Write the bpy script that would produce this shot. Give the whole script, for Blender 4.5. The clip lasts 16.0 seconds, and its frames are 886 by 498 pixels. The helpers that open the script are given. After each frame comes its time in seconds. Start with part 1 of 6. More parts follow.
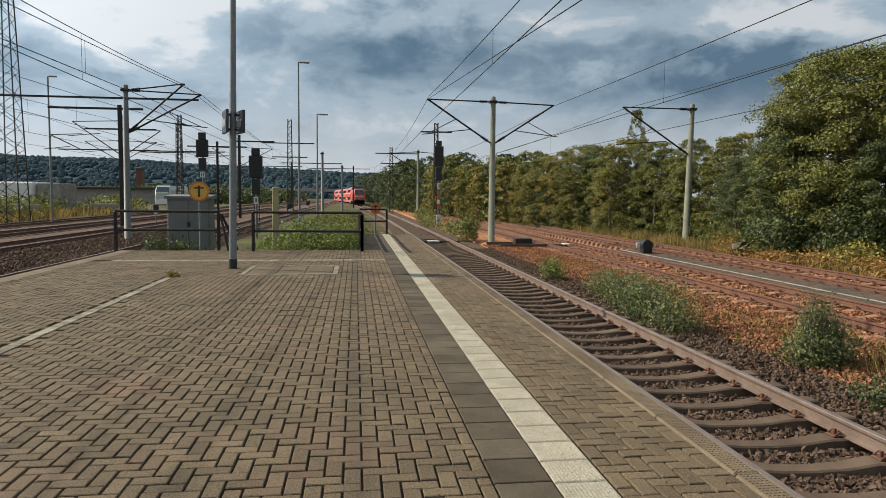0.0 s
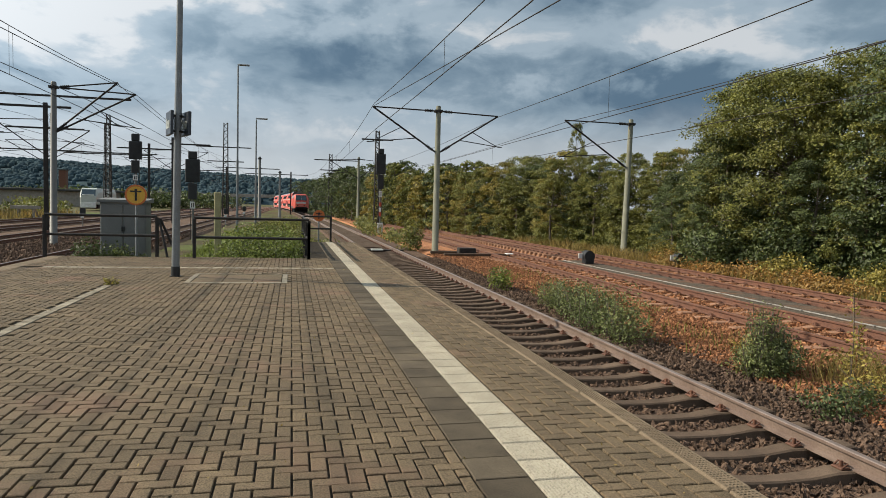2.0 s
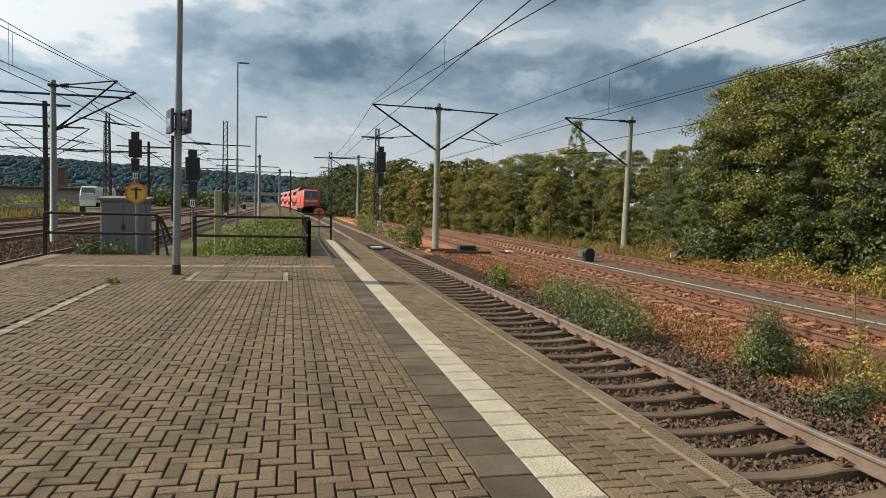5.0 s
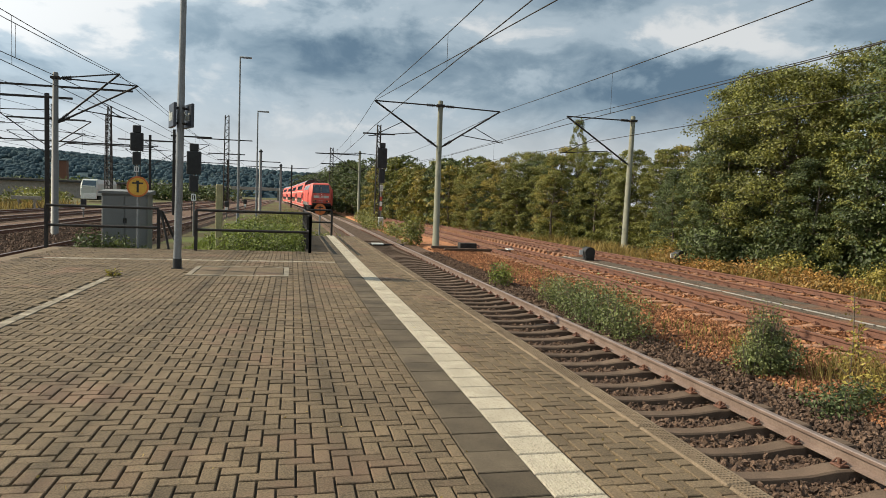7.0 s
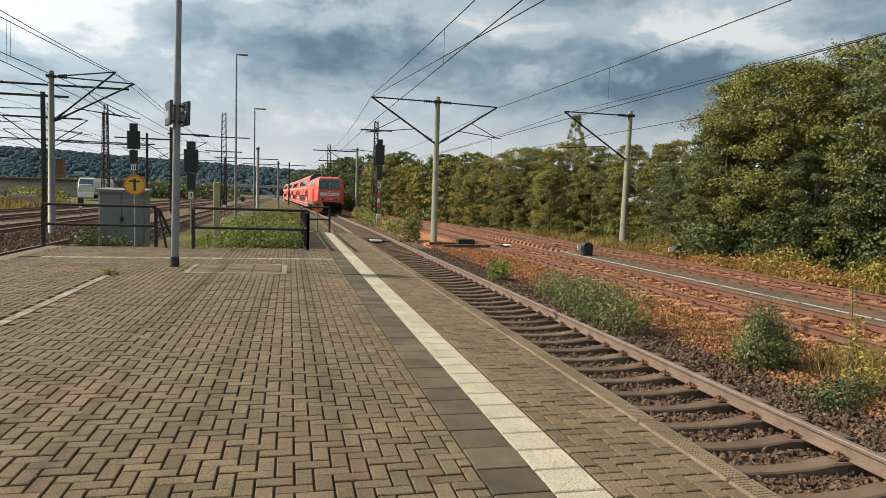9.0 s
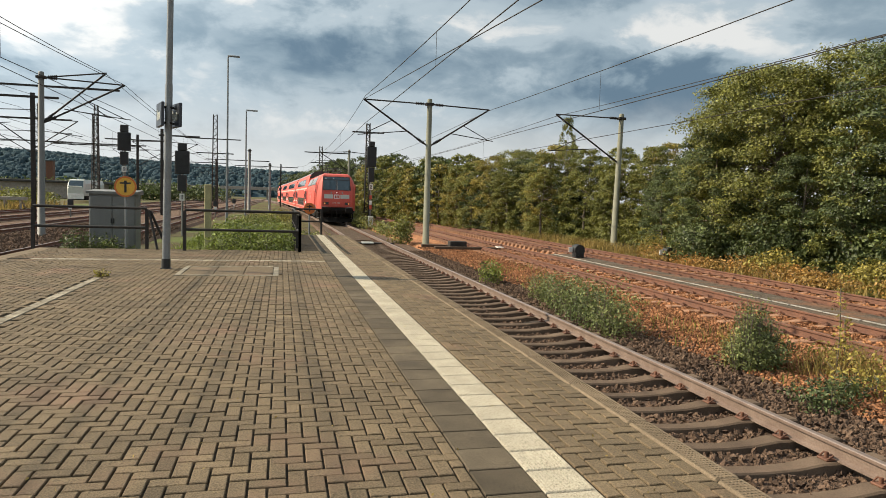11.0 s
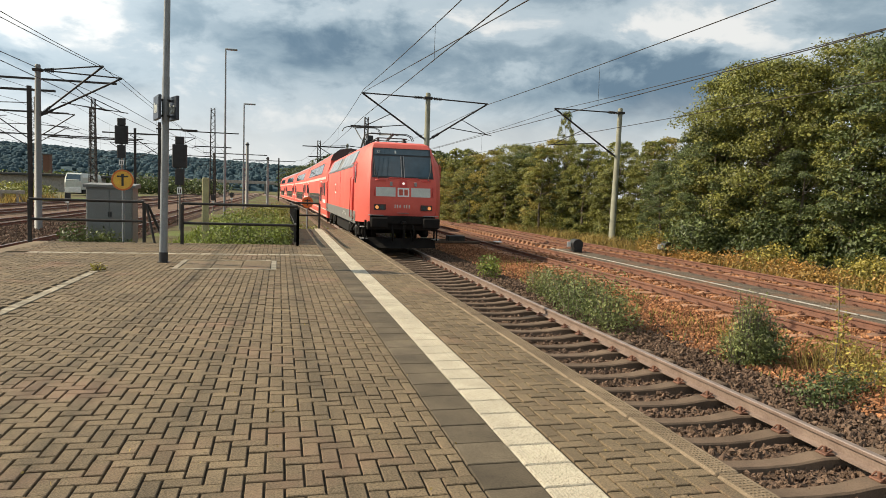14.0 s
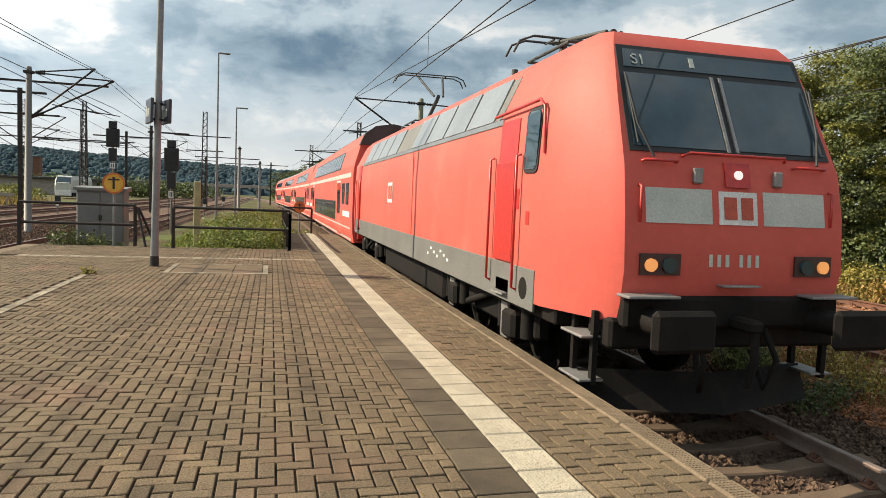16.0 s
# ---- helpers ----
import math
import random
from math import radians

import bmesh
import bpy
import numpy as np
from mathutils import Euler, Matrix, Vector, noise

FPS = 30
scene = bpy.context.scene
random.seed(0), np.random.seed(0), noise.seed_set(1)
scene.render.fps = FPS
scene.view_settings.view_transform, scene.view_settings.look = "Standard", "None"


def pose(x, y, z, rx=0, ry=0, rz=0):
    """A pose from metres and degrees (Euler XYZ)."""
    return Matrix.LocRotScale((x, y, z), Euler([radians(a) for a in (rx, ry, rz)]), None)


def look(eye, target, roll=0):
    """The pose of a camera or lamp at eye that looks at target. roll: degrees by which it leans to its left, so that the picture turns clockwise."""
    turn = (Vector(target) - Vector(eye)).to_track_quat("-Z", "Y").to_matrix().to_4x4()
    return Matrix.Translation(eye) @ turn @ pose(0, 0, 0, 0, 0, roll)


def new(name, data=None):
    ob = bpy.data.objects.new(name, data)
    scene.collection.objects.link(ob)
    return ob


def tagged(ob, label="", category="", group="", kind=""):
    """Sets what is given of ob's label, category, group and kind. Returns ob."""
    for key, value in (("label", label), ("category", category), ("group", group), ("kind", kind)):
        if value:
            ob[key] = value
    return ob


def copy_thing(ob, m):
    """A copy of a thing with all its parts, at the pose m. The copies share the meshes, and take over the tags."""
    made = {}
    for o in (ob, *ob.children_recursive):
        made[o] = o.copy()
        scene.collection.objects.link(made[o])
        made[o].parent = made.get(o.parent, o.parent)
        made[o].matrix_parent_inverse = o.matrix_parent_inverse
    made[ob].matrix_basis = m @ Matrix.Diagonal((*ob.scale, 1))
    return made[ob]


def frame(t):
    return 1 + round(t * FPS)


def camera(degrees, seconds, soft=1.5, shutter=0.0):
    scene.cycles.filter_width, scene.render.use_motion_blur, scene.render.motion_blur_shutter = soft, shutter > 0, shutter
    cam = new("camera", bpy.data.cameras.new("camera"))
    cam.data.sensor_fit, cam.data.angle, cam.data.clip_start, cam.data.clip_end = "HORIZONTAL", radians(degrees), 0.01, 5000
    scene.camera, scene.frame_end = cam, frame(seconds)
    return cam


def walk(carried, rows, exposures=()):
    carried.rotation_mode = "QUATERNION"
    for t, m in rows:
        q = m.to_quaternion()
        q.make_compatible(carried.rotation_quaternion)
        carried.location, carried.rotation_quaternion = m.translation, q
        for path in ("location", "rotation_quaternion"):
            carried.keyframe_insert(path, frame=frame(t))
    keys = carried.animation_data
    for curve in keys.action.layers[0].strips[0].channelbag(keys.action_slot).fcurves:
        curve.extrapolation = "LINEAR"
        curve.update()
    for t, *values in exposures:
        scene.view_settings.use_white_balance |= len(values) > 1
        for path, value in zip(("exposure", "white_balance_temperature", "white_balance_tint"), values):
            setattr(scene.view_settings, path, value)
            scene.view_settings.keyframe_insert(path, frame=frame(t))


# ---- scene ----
cam = camera(66.2, 16.0, soft=0.5)

PATH = [
    (0, (-1.049, -3.415, 1.511), (-0.794, -1.437, 1.359), 0.5),
    (0.5, (-1.133, -3.294, 1.523), (-0.866, -1.314, 1.425), 0.8),
    (1, (-1.273, -3.214, 1.536), (-0.898, -1.253, 1.43), 0.1),
    (1.5, (-1.351, -3.202, 1.519), (-0.925, -1.25, 1.42), 1.3),
    (2, (-1.341, -3.22, 1.515), (-0.904, -1.272, 1.391), 1.5),
    (2.5, (-1.353, -3.225, 1.516), (-0.902, -1.28, 1.384), 1.5),
    (3, (-1.353, -3.257, 1.532), (-0.888, -1.315, 1.409), 1.6),
    (3.5, (-1.357, -3.262, 1.534), (-0.891, -1.32, 1.415), 1.6),
    (4, (-1.357, -3.243, 1.522), (-0.911, -1.297, 1.409), 1.2),
    (4.2, (-1.358, -3.217, 1.518), (-0.924, -1.268, 1.392), 1.1),
    (6.3, (-1.361, -3.229, 1.515), (-0.913, -1.285, 1.38), 1.9),
    (6.5, (-1.367, -3.234, 1.518), (-0.925, -1.288, 1.379), 1.9),
    (7, (-1.373, -3.235, 1.516), (-0.936, -1.289, 1.377), 2.1),
    (7.5, (-1.366, -3.225, 1.519), (-0.927, -1.28, 1.371), 2.0),
    (8, (-1.375, -3.231, 1.517), (-0.93, -1.287, 1.369), 2.0),
    (8.5, (-1.36, -3.22, 1.515), (-0.913, -1.276, 1.367), 1.8),
    (9, (-1.364, -3.225, 1.516), (-0.922, -1.281, 1.366), 1.7),
    (11.5, (-1.373, -3.248, 1.517), (-0.905, -1.309, 1.375), 1.8),
    (12, (-1.371, -3.234, 1.513), (-0.914, -1.292, 1.365), 1.8),
    (12.5, (-1.365, -3.23, 1.51), (-0.895, -1.292, 1.359), 1.7),
    (13, (-1.376, -3.24, 1.515), (-0.901, -1.304, 1.356), 1.8),
    (13.5, (-1.372, -3.232, 1.516), (-0.902, -1.295, 1.351), 1.7),
    (14, (-1.369, -3.217, 1.507), (-0.898, -1.28, 1.348), 1.9),
    (14.5, (-1.371, -3.225, 1.509), (-0.886, -1.29, 1.364), 2.1),
    (15, (-1.371, -3.214, 1.51), (-0.886, -1.279, 1.365), 2.1),
    (15.5, (-1.377, -3.225, 1.514), (-0.89, -1.29, 1.371), 2.2),
    (16, (-1.379, -3.223, 1.507), (-0.885, -1.29, 1.365), 2.3),
]
walk(cam, [(t, look(eye, target, roll)) for t, eye, target, roll in PATH],
     exposures=((0, 0.12, 6150, 10), (3.5, 0.2, 6250, 10), (9, 0.4, 6500, 10), (12.5, 0.54, 6650, 10), (16, 0.58, 6650, 10)))
# ---------------------------------------------------------------- light
SUN_DIR = Vector((0.76, -0.28, -0.58)).normalized()
world = bpy.data.worlds.new("world")
scene.world = world
world.use_nodes = True


def sky_world():
    nt = world.node_tree
    nt.nodes.clear()
    n, l = nt.nodes.new, nt.links.new
    out = n("ShaderNodeOutputWorld")
    bg = n("ShaderNodeBackground")
    sky = n("ShaderNodeTexSky")
    sky.sky_type, sky.sun_disc = "NISHITA", False
    sky.sun_elevation, sky.sun_rotation = radians(40), radians(-70)
    sky.air_density, sky.dust_density = 1.0, 1.5
    co = n("ShaderNodeTexCoord")
    sep = n("ShaderNodeSeparateXYZ")
    l(co.outputs["Generated"], sep.inputs[0])

    def calc(op, a, b=None, c=None):
        m = n("ShaderNodeMath"); m.operation = op
        for k, v in enumerate((a, b, c)):
            if v is None:
                continue
            if isinstance(v, (int, float)):
                m.inputs[k].default_value = v
            else:
                l(v, m.inputs[k])
        return m.outputs[0]

    # heights are stretched, so that clouds are about twice as wide as tall
    comb = n("ShaderNodeVectorMath"); comb.operation = "MULTIPLY"; comb.inputs[1].default_value = (1.0, 1.0, 2.0)
    l(co.outputs["Generated"], comb.inputs[0])

    def cloud(scale, detail, rough, off, dist=0.3):
        mp = n("ShaderNodeMapping"); mp.inputs["Location"].default_value = off
        l(comb.outputs[0], mp.inputs["Vector"])
        t = n("ShaderNodeTexNoise"); t.inputs["Scale"].default_value = scale
        t.inputs["Detail"].default_value = detail; t.inputs["Roughness"].default_value = rough
        t.inputs["Distortion"].default_value = dist
        l(mp.outputs[0], t.inputs["Vector"])
        return t.outputs["Fac"]

    def stepped(v, lo, hi):
        r = n("ShaderNodeMapRange"); r.interpolation_type = "SMOOTHSTEP"
        r.inputs["From Min"].default_value, r.inputs["From Max"].default_value = lo, hi
        l(v, r.inputs["Value"])
        return r.outputs[0]

    def mix(a, b, f):
        m = n("ShaderNodeMix"); m.data_type = "RGBA"
        for sname, v in (("A", a), ("B", b)):
            sock = [q for q in m.inputs if q.name == sname and q.type == "RGBA"][0]
            if isinstance(v, tuple):
                sock.default_value = (*v, 1)
            else:
                l(v, sock)
        l(f, [q for q in m.inputs if q.name == "Factor" and q.type == "VALUE"][0])
        return [q for q in m.outputs if q.type == "RGBA"][0]

    blue = n("ShaderNodeVectorMath"); blue.operation = "SCALE"; blue.inputs["Scale"].default_value = 0.12
    l(sky.outputs[0], blue.inputs[0])
    # bearing and height in degrees, roughened so that every bank has a billowing edge
    az = calc("MULTIPLY", calc("ARCTAN2", sep.outputs["X"], sep.outputs["Y"]), 57.3)
    el = calc("MULTIPLY", calc("ARCSINE", sep.outputs["Z"]), 57.3)
    big, mid, fine = cloud(2.6, 7, 0.5, CLOUD_A), cloud(6.0, 9, 0.55, CLOUD_B), cloud(11.0, 8, 0.58, CLOUD_C)
    az = calc("MULTIPLY_ADD", calc("SUBTRACT", big, 0.5), 22.0, az)
    el = calc("MULTIPLY_ADD", calc("SUBTRACT", mid, 0.5), 8.0, el)
    light = calc("MULTIPLY_ADD", calc("SUBTRACT", big, 0.5), 1.8, 0.66)
    for a0, e0, ra, re, amp in CLOUD_BANKS:
        u = calc("DIVIDE", calc("SUBTRACT", az, a0), ra)
        v = calc("DIVIDE", calc("SUBTRACT", el, e0), re)
        fall = calc("EXPONENT", calc("MULTIPLY", calc("ADD", calc("MULTIPLY", u, u), calc("MULTIPLY", v, v)), -1.0))
        light = calc("MULTIPLY_ADD", fall, amp, light)
    light = calc("ADD", light, calc("MULTIPLY_ADD", stepped(mid, 0.40, 0.60), 0.36, -0.18))
    light = calc("ADD", light, calc("MULTIPLY_ADD", stepped(fine, 0.36, 0.64), 0.26, -0.13))
    body = mix((0.19, 0.30, 0.41), (0.365, 0.495, 0.60), stepped(light, -0.05, 0.38))
    body = mix(body, (0.62, 0.75, 0.84), stepped(light, 0.3, 0.72))
    body = mix(body, (1.06, 1.09, 1.09), stepped(light, 0.72, 1.05))
    full = mix(body, blue.outputs[0], calc("MULTIPLY", stepped(fine, 0.60, 0.70), stepped(el, 22.0, 40.0)))
    low = n("ShaderNodeMapRange"); low.interpolation_type = "SMOOTHSTEP"
    for key, v in (("From Min", 2.0), ("From Max", 9.0), ("To Min", 0.8), ("To Max", 0.0)):
        low.inputs[key].default_value = v
    l(el, low.inputs["Value"])
    full = mix(full, (0.98, 1.01, 1.0), low.outputs[0])
    # thin cloud brightens towards the sun
    dot = n("ShaderNodeVectorMath"); dot.operation = "DOT_PRODUCT"
    dot.inputs[1].default_value = tuple(-SUN_DIR)
    l(co.outputs["Generated"], dot.inputs[0])
    pos = n("ShaderNodeMath"); pos.operation = "MAXIMUM"; pos.inputs[1].default_value = 0.0
    l(dot.outputs["Value"], pos.inputs[0])
    pw = n("ShaderNodeMath"); pw.operation = "POWER"; pw.inputs[1].default_value = 3.0
    l(pos.outputs[0], pw.inputs[0])
    gain = n("ShaderNodeMath"); gain.operation = "MULTIPLY_ADD"
    gain.inputs[1].default_value, gain.inputs[2].default_value = 1.5, 1.0
    l(pw.outputs[0], gain.inputs[0])
    lit = n("ShaderNodeVectorMath"); lit.operation = "SCALE"
    l(full, lit.inputs[0]); l(gain.outputs[0], lit.inputs["Scale"])
    full = lit.outputs[0]
    l(full, bg.inputs["Color"])
    bg.inputs["Strength"].default_value = SKY_STRENGTH
    l(bg.outputs[0], out.inputs["Surface"])


CLOUD_A, CLOUD_B, CLOUD_C = (5.3, 0.6, 0.0), (0.4, 5.2, 0.0), (7.3, 2.0, 0.0)
# cloud banks: bearing and height of the middle, width and height, lighter (+) or darker (-)
CLOUD_BANKS = ((28, 9.0, 12, 2.6, -0.62), (3, 11.5, 10, 3.2, -0.5), (23, 17.2, 8, 2.2, -0.7), (33, 13.4, 4, 2.0, 0.4), (43, 14.5, 7, 3.0, 0.12),
               (-16, 14.0, 11, 4.0, 0.35), (13, 14.0, 6, 1.8, 0.2))
SKY_STRENGTH = 0.53
sky_world()
sun_data = bpy.data.lights.new("sun", "SUN")
sun_data.energy, sun_data.angle, sun_data.color = 5.15, radians(0.6), (1.0, 0.885, 0.68)
sun = new("sun", sun_data)
sun.matrix_world = look((0, 0, 60), Vector((0, 0, 60)) + SUN_DIR)

# ---------------------------------------------------------------- materials


def mat(name, c1, c2=None, rough=0.8, scale=8.0, fine=60.0, bump=0.3, dist=0.01, metal=0.0, var=0.0, island=0.0,
        spec=0.5, c3=None, c3_scale=1.5, c3_at=(0.55, 0.7), obj=False, grain=0.21, coat=0.0):
    """Two-scale noise colour with bump; var varies per object, island per loose piece."""
    m = bpy.data.materials.new(name)
    m.use_nodes = True
    nt = m.node_tree
    n, l = nt.nodes.new, nt.links.new
    b = nt.nodes["Principled BSDF"]
    co = n("ShaderNodeTexCoord") if obj else n("ShaderNodeNewGeometry")
    pos = co.outputs["Object"] if obj else co.outputs["Position"]
    c2 = c2 or tuple(v * 0.75 for v in c1)

    def noise_tex(s, d=4.0, r=0.6):
        t = n("ShaderNodeTexNoise")
        t.inputs["Scale"].default_value, t.inputs["Detail"].default_value, t.inputs["Roughness"].default_value = s, d, r
        l(pos, t.inputs["Vector"])
        return t.outputs["Fac"]

    def ramp(f, lo, hi):
        r = n("ShaderNodeMapRange")
        r.inputs["From Min"].default_value, r.inputs["From Max"].default_value = lo, hi
        l(f, r.inputs["Value"])
        return r.outputs[0]

    def mix(a, bb, f, mode="MIX"):
        x = n("ShaderNodeMix"); x.data_type = "RGBA"; x.blend_type = mode
        for s, v in (("A", a), ("B", bb)):
            sock = [q for q in x.inputs if q.name == s and q.type == "RGBA"][0]
            if isinstance(v, tuple):
                sock.default_value = (*v, 1)
            else:
                l(v, sock)
        fs = [q for q in x.inputs if q.name == "Factor" and q.type == "VALUE"][0]
        if isinstance(f, float):
            fs.default_value = f
        else:
            l(f, fs)
        return [q for q in x.outputs if q.type == "RGBA"][0]

    big, small = noise_tex(scale), noise_tex(fine, 3.0)
    col = mix(c1, c2, ramp(big, 0.35, 0.65))
    g = n("ShaderNodeMapRange")
    g.inputs["From Min"].default_value, g.inputs["From Max"].default_value = 0.25, 0.75
    g.inputs["To Min"].default_value, g.inputs["To Max"].default_value = 1 - grain, 1 + grain
    l(small, g.inputs["Value"])
    vm = n("ShaderNodeVectorMath"); vm.operation = "SCALE"
    l(col, vm.inputs[0]); l(g.outputs[0], vm.inputs["Scale"])
    col = vm.outputs[0]
    if c3:
        col = mix(col, c3, ramp(noise_tex(c3_scale, 6.0), *c3_at))
    for amount, kind in ((var, "ob"), (island, "is")):
        if amount:
            src = n("ShaderNodeObjectInfo").outputs["Random"] if kind == "ob" else n("ShaderNodeNewGeometry").outputs["Random Per Island"]
            r = n("ShaderNodeMapRange")
            r.inputs["To Min"].default_value, r.inputs["To Max"].default_value = 1 - amount, 1 + amount
            l(src, r.inputs["Value"])
            v = n("ShaderNodeVectorMath"); v.operation = "SCALE"
            l(col, v.inputs[0]); l(r.outputs[0], v.inputs["Scale"])
            col = v.outputs[0]
    l(col, b.inputs["Base Color"])
    b.inputs["Roughness"].default_value, b.inputs["Metallic"].default_value = rough, metal
    b.inputs["Specular IOR Level"].default_value = spec
    b.inputs["Coat Weight"].default_value, b.inputs["Coat Roughness"].default_value = coat, 0.2
    if bump:
        bn = n("ShaderNodeBump"); bn.inputs["Strength"].default_value, bn.inputs["Distance"].default_value = bump, dist
        l(small, bn.inputs["Height"]); l(bn.outputs[0], b.inputs["Normal"])
    return m


def glow(name, col, strength):
    m = bpy.data.materials.new(name)
    m.use_nodes = True
    b = m.node_tree.nodes["Principled BSDF"]
    b.inputs["Base Color"].default_value = (*col, 1)
    b.inputs["Emission Color"].default_value, b.inputs["Emission Strength"].default_value = (*col, 1), strength
    return m


def leafy(name, c1, c2, rough=0.55):
    m = mat(name, c1, c2, rough=rough, scale=0.9, fine=9.0, bump=0.0, island=0.6, spec=0.45)
    nt = m.node_tree
    b = nt.nodes["Principled BSDF"]
    tr = nt.nodes.new("ShaderNodeBsdfTranslucent")
    nt.links.new(b.inputs["Base Color"].links[0].from_socket, tr.inputs["Color"])
    mx = nt.nodes.new("ShaderNodeMixShader"); mx.inputs[0].default_value = 0.25
    nt.links.new(b.outputs[0], mx.inputs[1]); nt.links.new(tr.outputs[0], mx.inputs[2])
    nt.links.new(mx.outputs[0], nt.nodes["Material Output"].inputs["Surface"])
    return m


PAVER = mat("paver_concrete", (0.150, 0.108, 0.064), (0.112, 0.082, 0.05), rough=0.85, scale=1.3, fine=95, bump=1.0, dist=0.008, var=0.15, island=0.17, grain=0.6, spec=0.25,
            c3=(0.165, 0.102, 0.066), c3_scale=0.8)
JOINT = mat("joint_dirt", (0.022, 0.016, 0.01), (0.038, 0.028, 0.016), scale=3, fine=120, bump=0.5, spec=0.15)
SLAB = mat("grey_slab", (0.112, 0.088, 0.06), (0.072, 0.057, 0.04), rough=0.85, scale=2.4, fine=110, bump=0.7, dist=0.004, var=0.2, spec=0.15, grain=0.5)
TACTILE = mat("white_tactile", (0.45, 0.40, 0.31), (0.35, 0.31, 0.24), rough=0.8, scale=3, fine=180, bump=0.6, dist=0.004, var=0.08, c3=(0.20, 0.17, 0.125), c3_scale=70, c3_at=(0.52, 0.64), spec=0.15, grain=0.35)
LINEW = mat("worn_line_tile", (0.33, 0.285, 0.215), (0.20, 0.17, 0.125), rough=0.85, scale=4, fine=120, bump=0.6, dist=0.004, var=0.2, c3=(0.14, 0.11, 0.075), c3_scale=5, c3_at=(0.5, 0.66), spec=0.15, grain=0.4)
NOSING = mat("platform_nosing", (0.20, 0.15, 0.10), (0.15, 0.112, 0.075), rough=0.9, scale=2, fine=90, bump=0.8, dist=0.006, var=0.1, spec=0.15, grain=0.35)
CONCRETE = mat("concrete", (0.34, 0.31, 0.27), (0.26, 0.235, 0.20), rough=0.9, scale=2.5, fine=80, bump=0.4, c3=(0.2, 0.17, 0.13), spec=0.15, grain=0.35)
MASTC = mat("mast_concrete", (0.23, 0.225, 0.17), (0.17, 0.165, 0.125), rough=0.85, scale=1.2, fine=60, bump=0.2, spec=0.15)
SLEEPER = mat("sleeper_concrete", (0.14, 0.098, 0.069), (0.10, 0.07, 0.05), rough=0.9, scale=3, fine=70, bump=0.5, var=0.15, spec=0.15)
RUSTSLEEPER = mat("rusty_sleeper", (0.36, 0.20, 0.125), (0.24, 0.125, 0.075), rough=0.9, scale=3, fine=60, bump=0.5, spec=0.15)
RAIL = mat("rail_brown", (0.19, 0.135, 0.105), (0.14, 0.095, 0.073), rough=0.6, scale=4, fine=50, bump=0.25, metal=0.0)
RAILTOP = mat("rail_top", (0.26, 0.20, 0.17), (0.20, 0.15, 0.125), rough=0.45, scale=4, fine=60, bump=0.1, metal=0.35)
RUST = mat("rust", (0.16, 0.068, 0.038), (0.105, 0.045, 0.027), rough=0.75, scale=4, fine=50, bump=0.4)
BALLAST = mat("ballast_brown", (0.15, 0.098, 0.068), (0.085, 0.055, 0.04), rough=0.95, scale=5, fine=28, bump=1.0, dist=0.05, island=0.4, spec=0.15, grain=0.35)
BALLASTR = mat("ballast_rust", (0.33, 0.155, 0.075), (0.19, 0.085, 0.043), rough=0.95, scale=2.5, fine=26, bump=1.0, dist=0.05, island=0.55, spec=0.15, grain=0.4)
EARTH = mat("earth", (0.11, 0.078, 0.042), (0.065, 0.058, 0.026), rough=0.95, scale=0.5, fine=12, bump=0.8, dist=0.05, c3=(0.10, 0.12, 0.035), c3_scale=0.12, c3_at=(0.48, 0.62), spec=0.15)
ASPHALT = mat("path_grey", (0.135, 0.105, 0.08), (0.085, 0.068, 0.05), rough=0.95, scale=3, fine=34, bump=1.0, dist=0.03, grain=0.5, spec=0.15, c3=(0.19, 0.10, 0.06), c3_scale=0.9, c3_at=(0.5, 0.66))
GALV = mat("galvanised_steel", (0.22, 0.23, 0.235), (0.16, 0.168, 0.172), rough=0.5, scale=2, fine=40, bump=0.1, metal=0.15)
DARKSTEEL = mat("dark_steel", (0.045, 0.04, 0.036), (0.03, 0.027, 0.025), rough=0.6, scale=5, fine=60, bump=0.2, spec=0.15)
BLACK = mat("signal_black", (0.012, 0.012, 0.013), (0.02, 0.02, 0.02), rough=0.6, scale=5, fine=50, bump=0.1)
CABINET = mat("grey_cabinet_paint", (0.16, 0.16, 0.152), (0.13, 0.13, 0.124), rough=0.6, scale=1.5, fine=40, bump=0.1)
YELLOW = mat("yellow_sign", (0.72, 0.42, 0.05), (0.62, 0.34, 0.04), rough=0.5, scale=6, fine=60, bump=0.05)
ORANGE = mat("orange_sign", (0.60, 0.16, 0.03), (0.5, 0.13, 0.03), rough=0.5, scale=6, fine=60, bump=0.05)
SIGNBLUE = mat("navy_sign", (0.02, 0.024, 0.034), (0.03, 0.034, 0.042), rough=0.35, scale=6, fine=40, bump=0.02)
WHITE = mat("white_paint", (0.74, 0.73, 0.70), (0.62, 0.61, 0.58), rough=0.5, scale=3, fine=60, bump=0.05)
PALEGREY = mat("pale_grey_panel", (0.50, 0.51, 0.46), (0.43, 0.44, 0.40), rough=0.45, scale=3, fine=60, bump=0.05)
REDSIDE = mat("traffic_red_paint", (0.585, 0.105, 0.078), (0.54, 0.088, 0.066), rough=0.58, spec=0.3, scale=0.8, fine=14, bump=0.0, grain=0.06, obj=True, c3=(0.56, 0.13, 0.10), c3_scale=0.6)
REDDOOR = mat("traffic_red_door", (0.47, 0.035, 0.028), (0.42, 0.03, 0.025), rough=0.35, scale=0.8, fine=20, bump=0.02, obj=True)
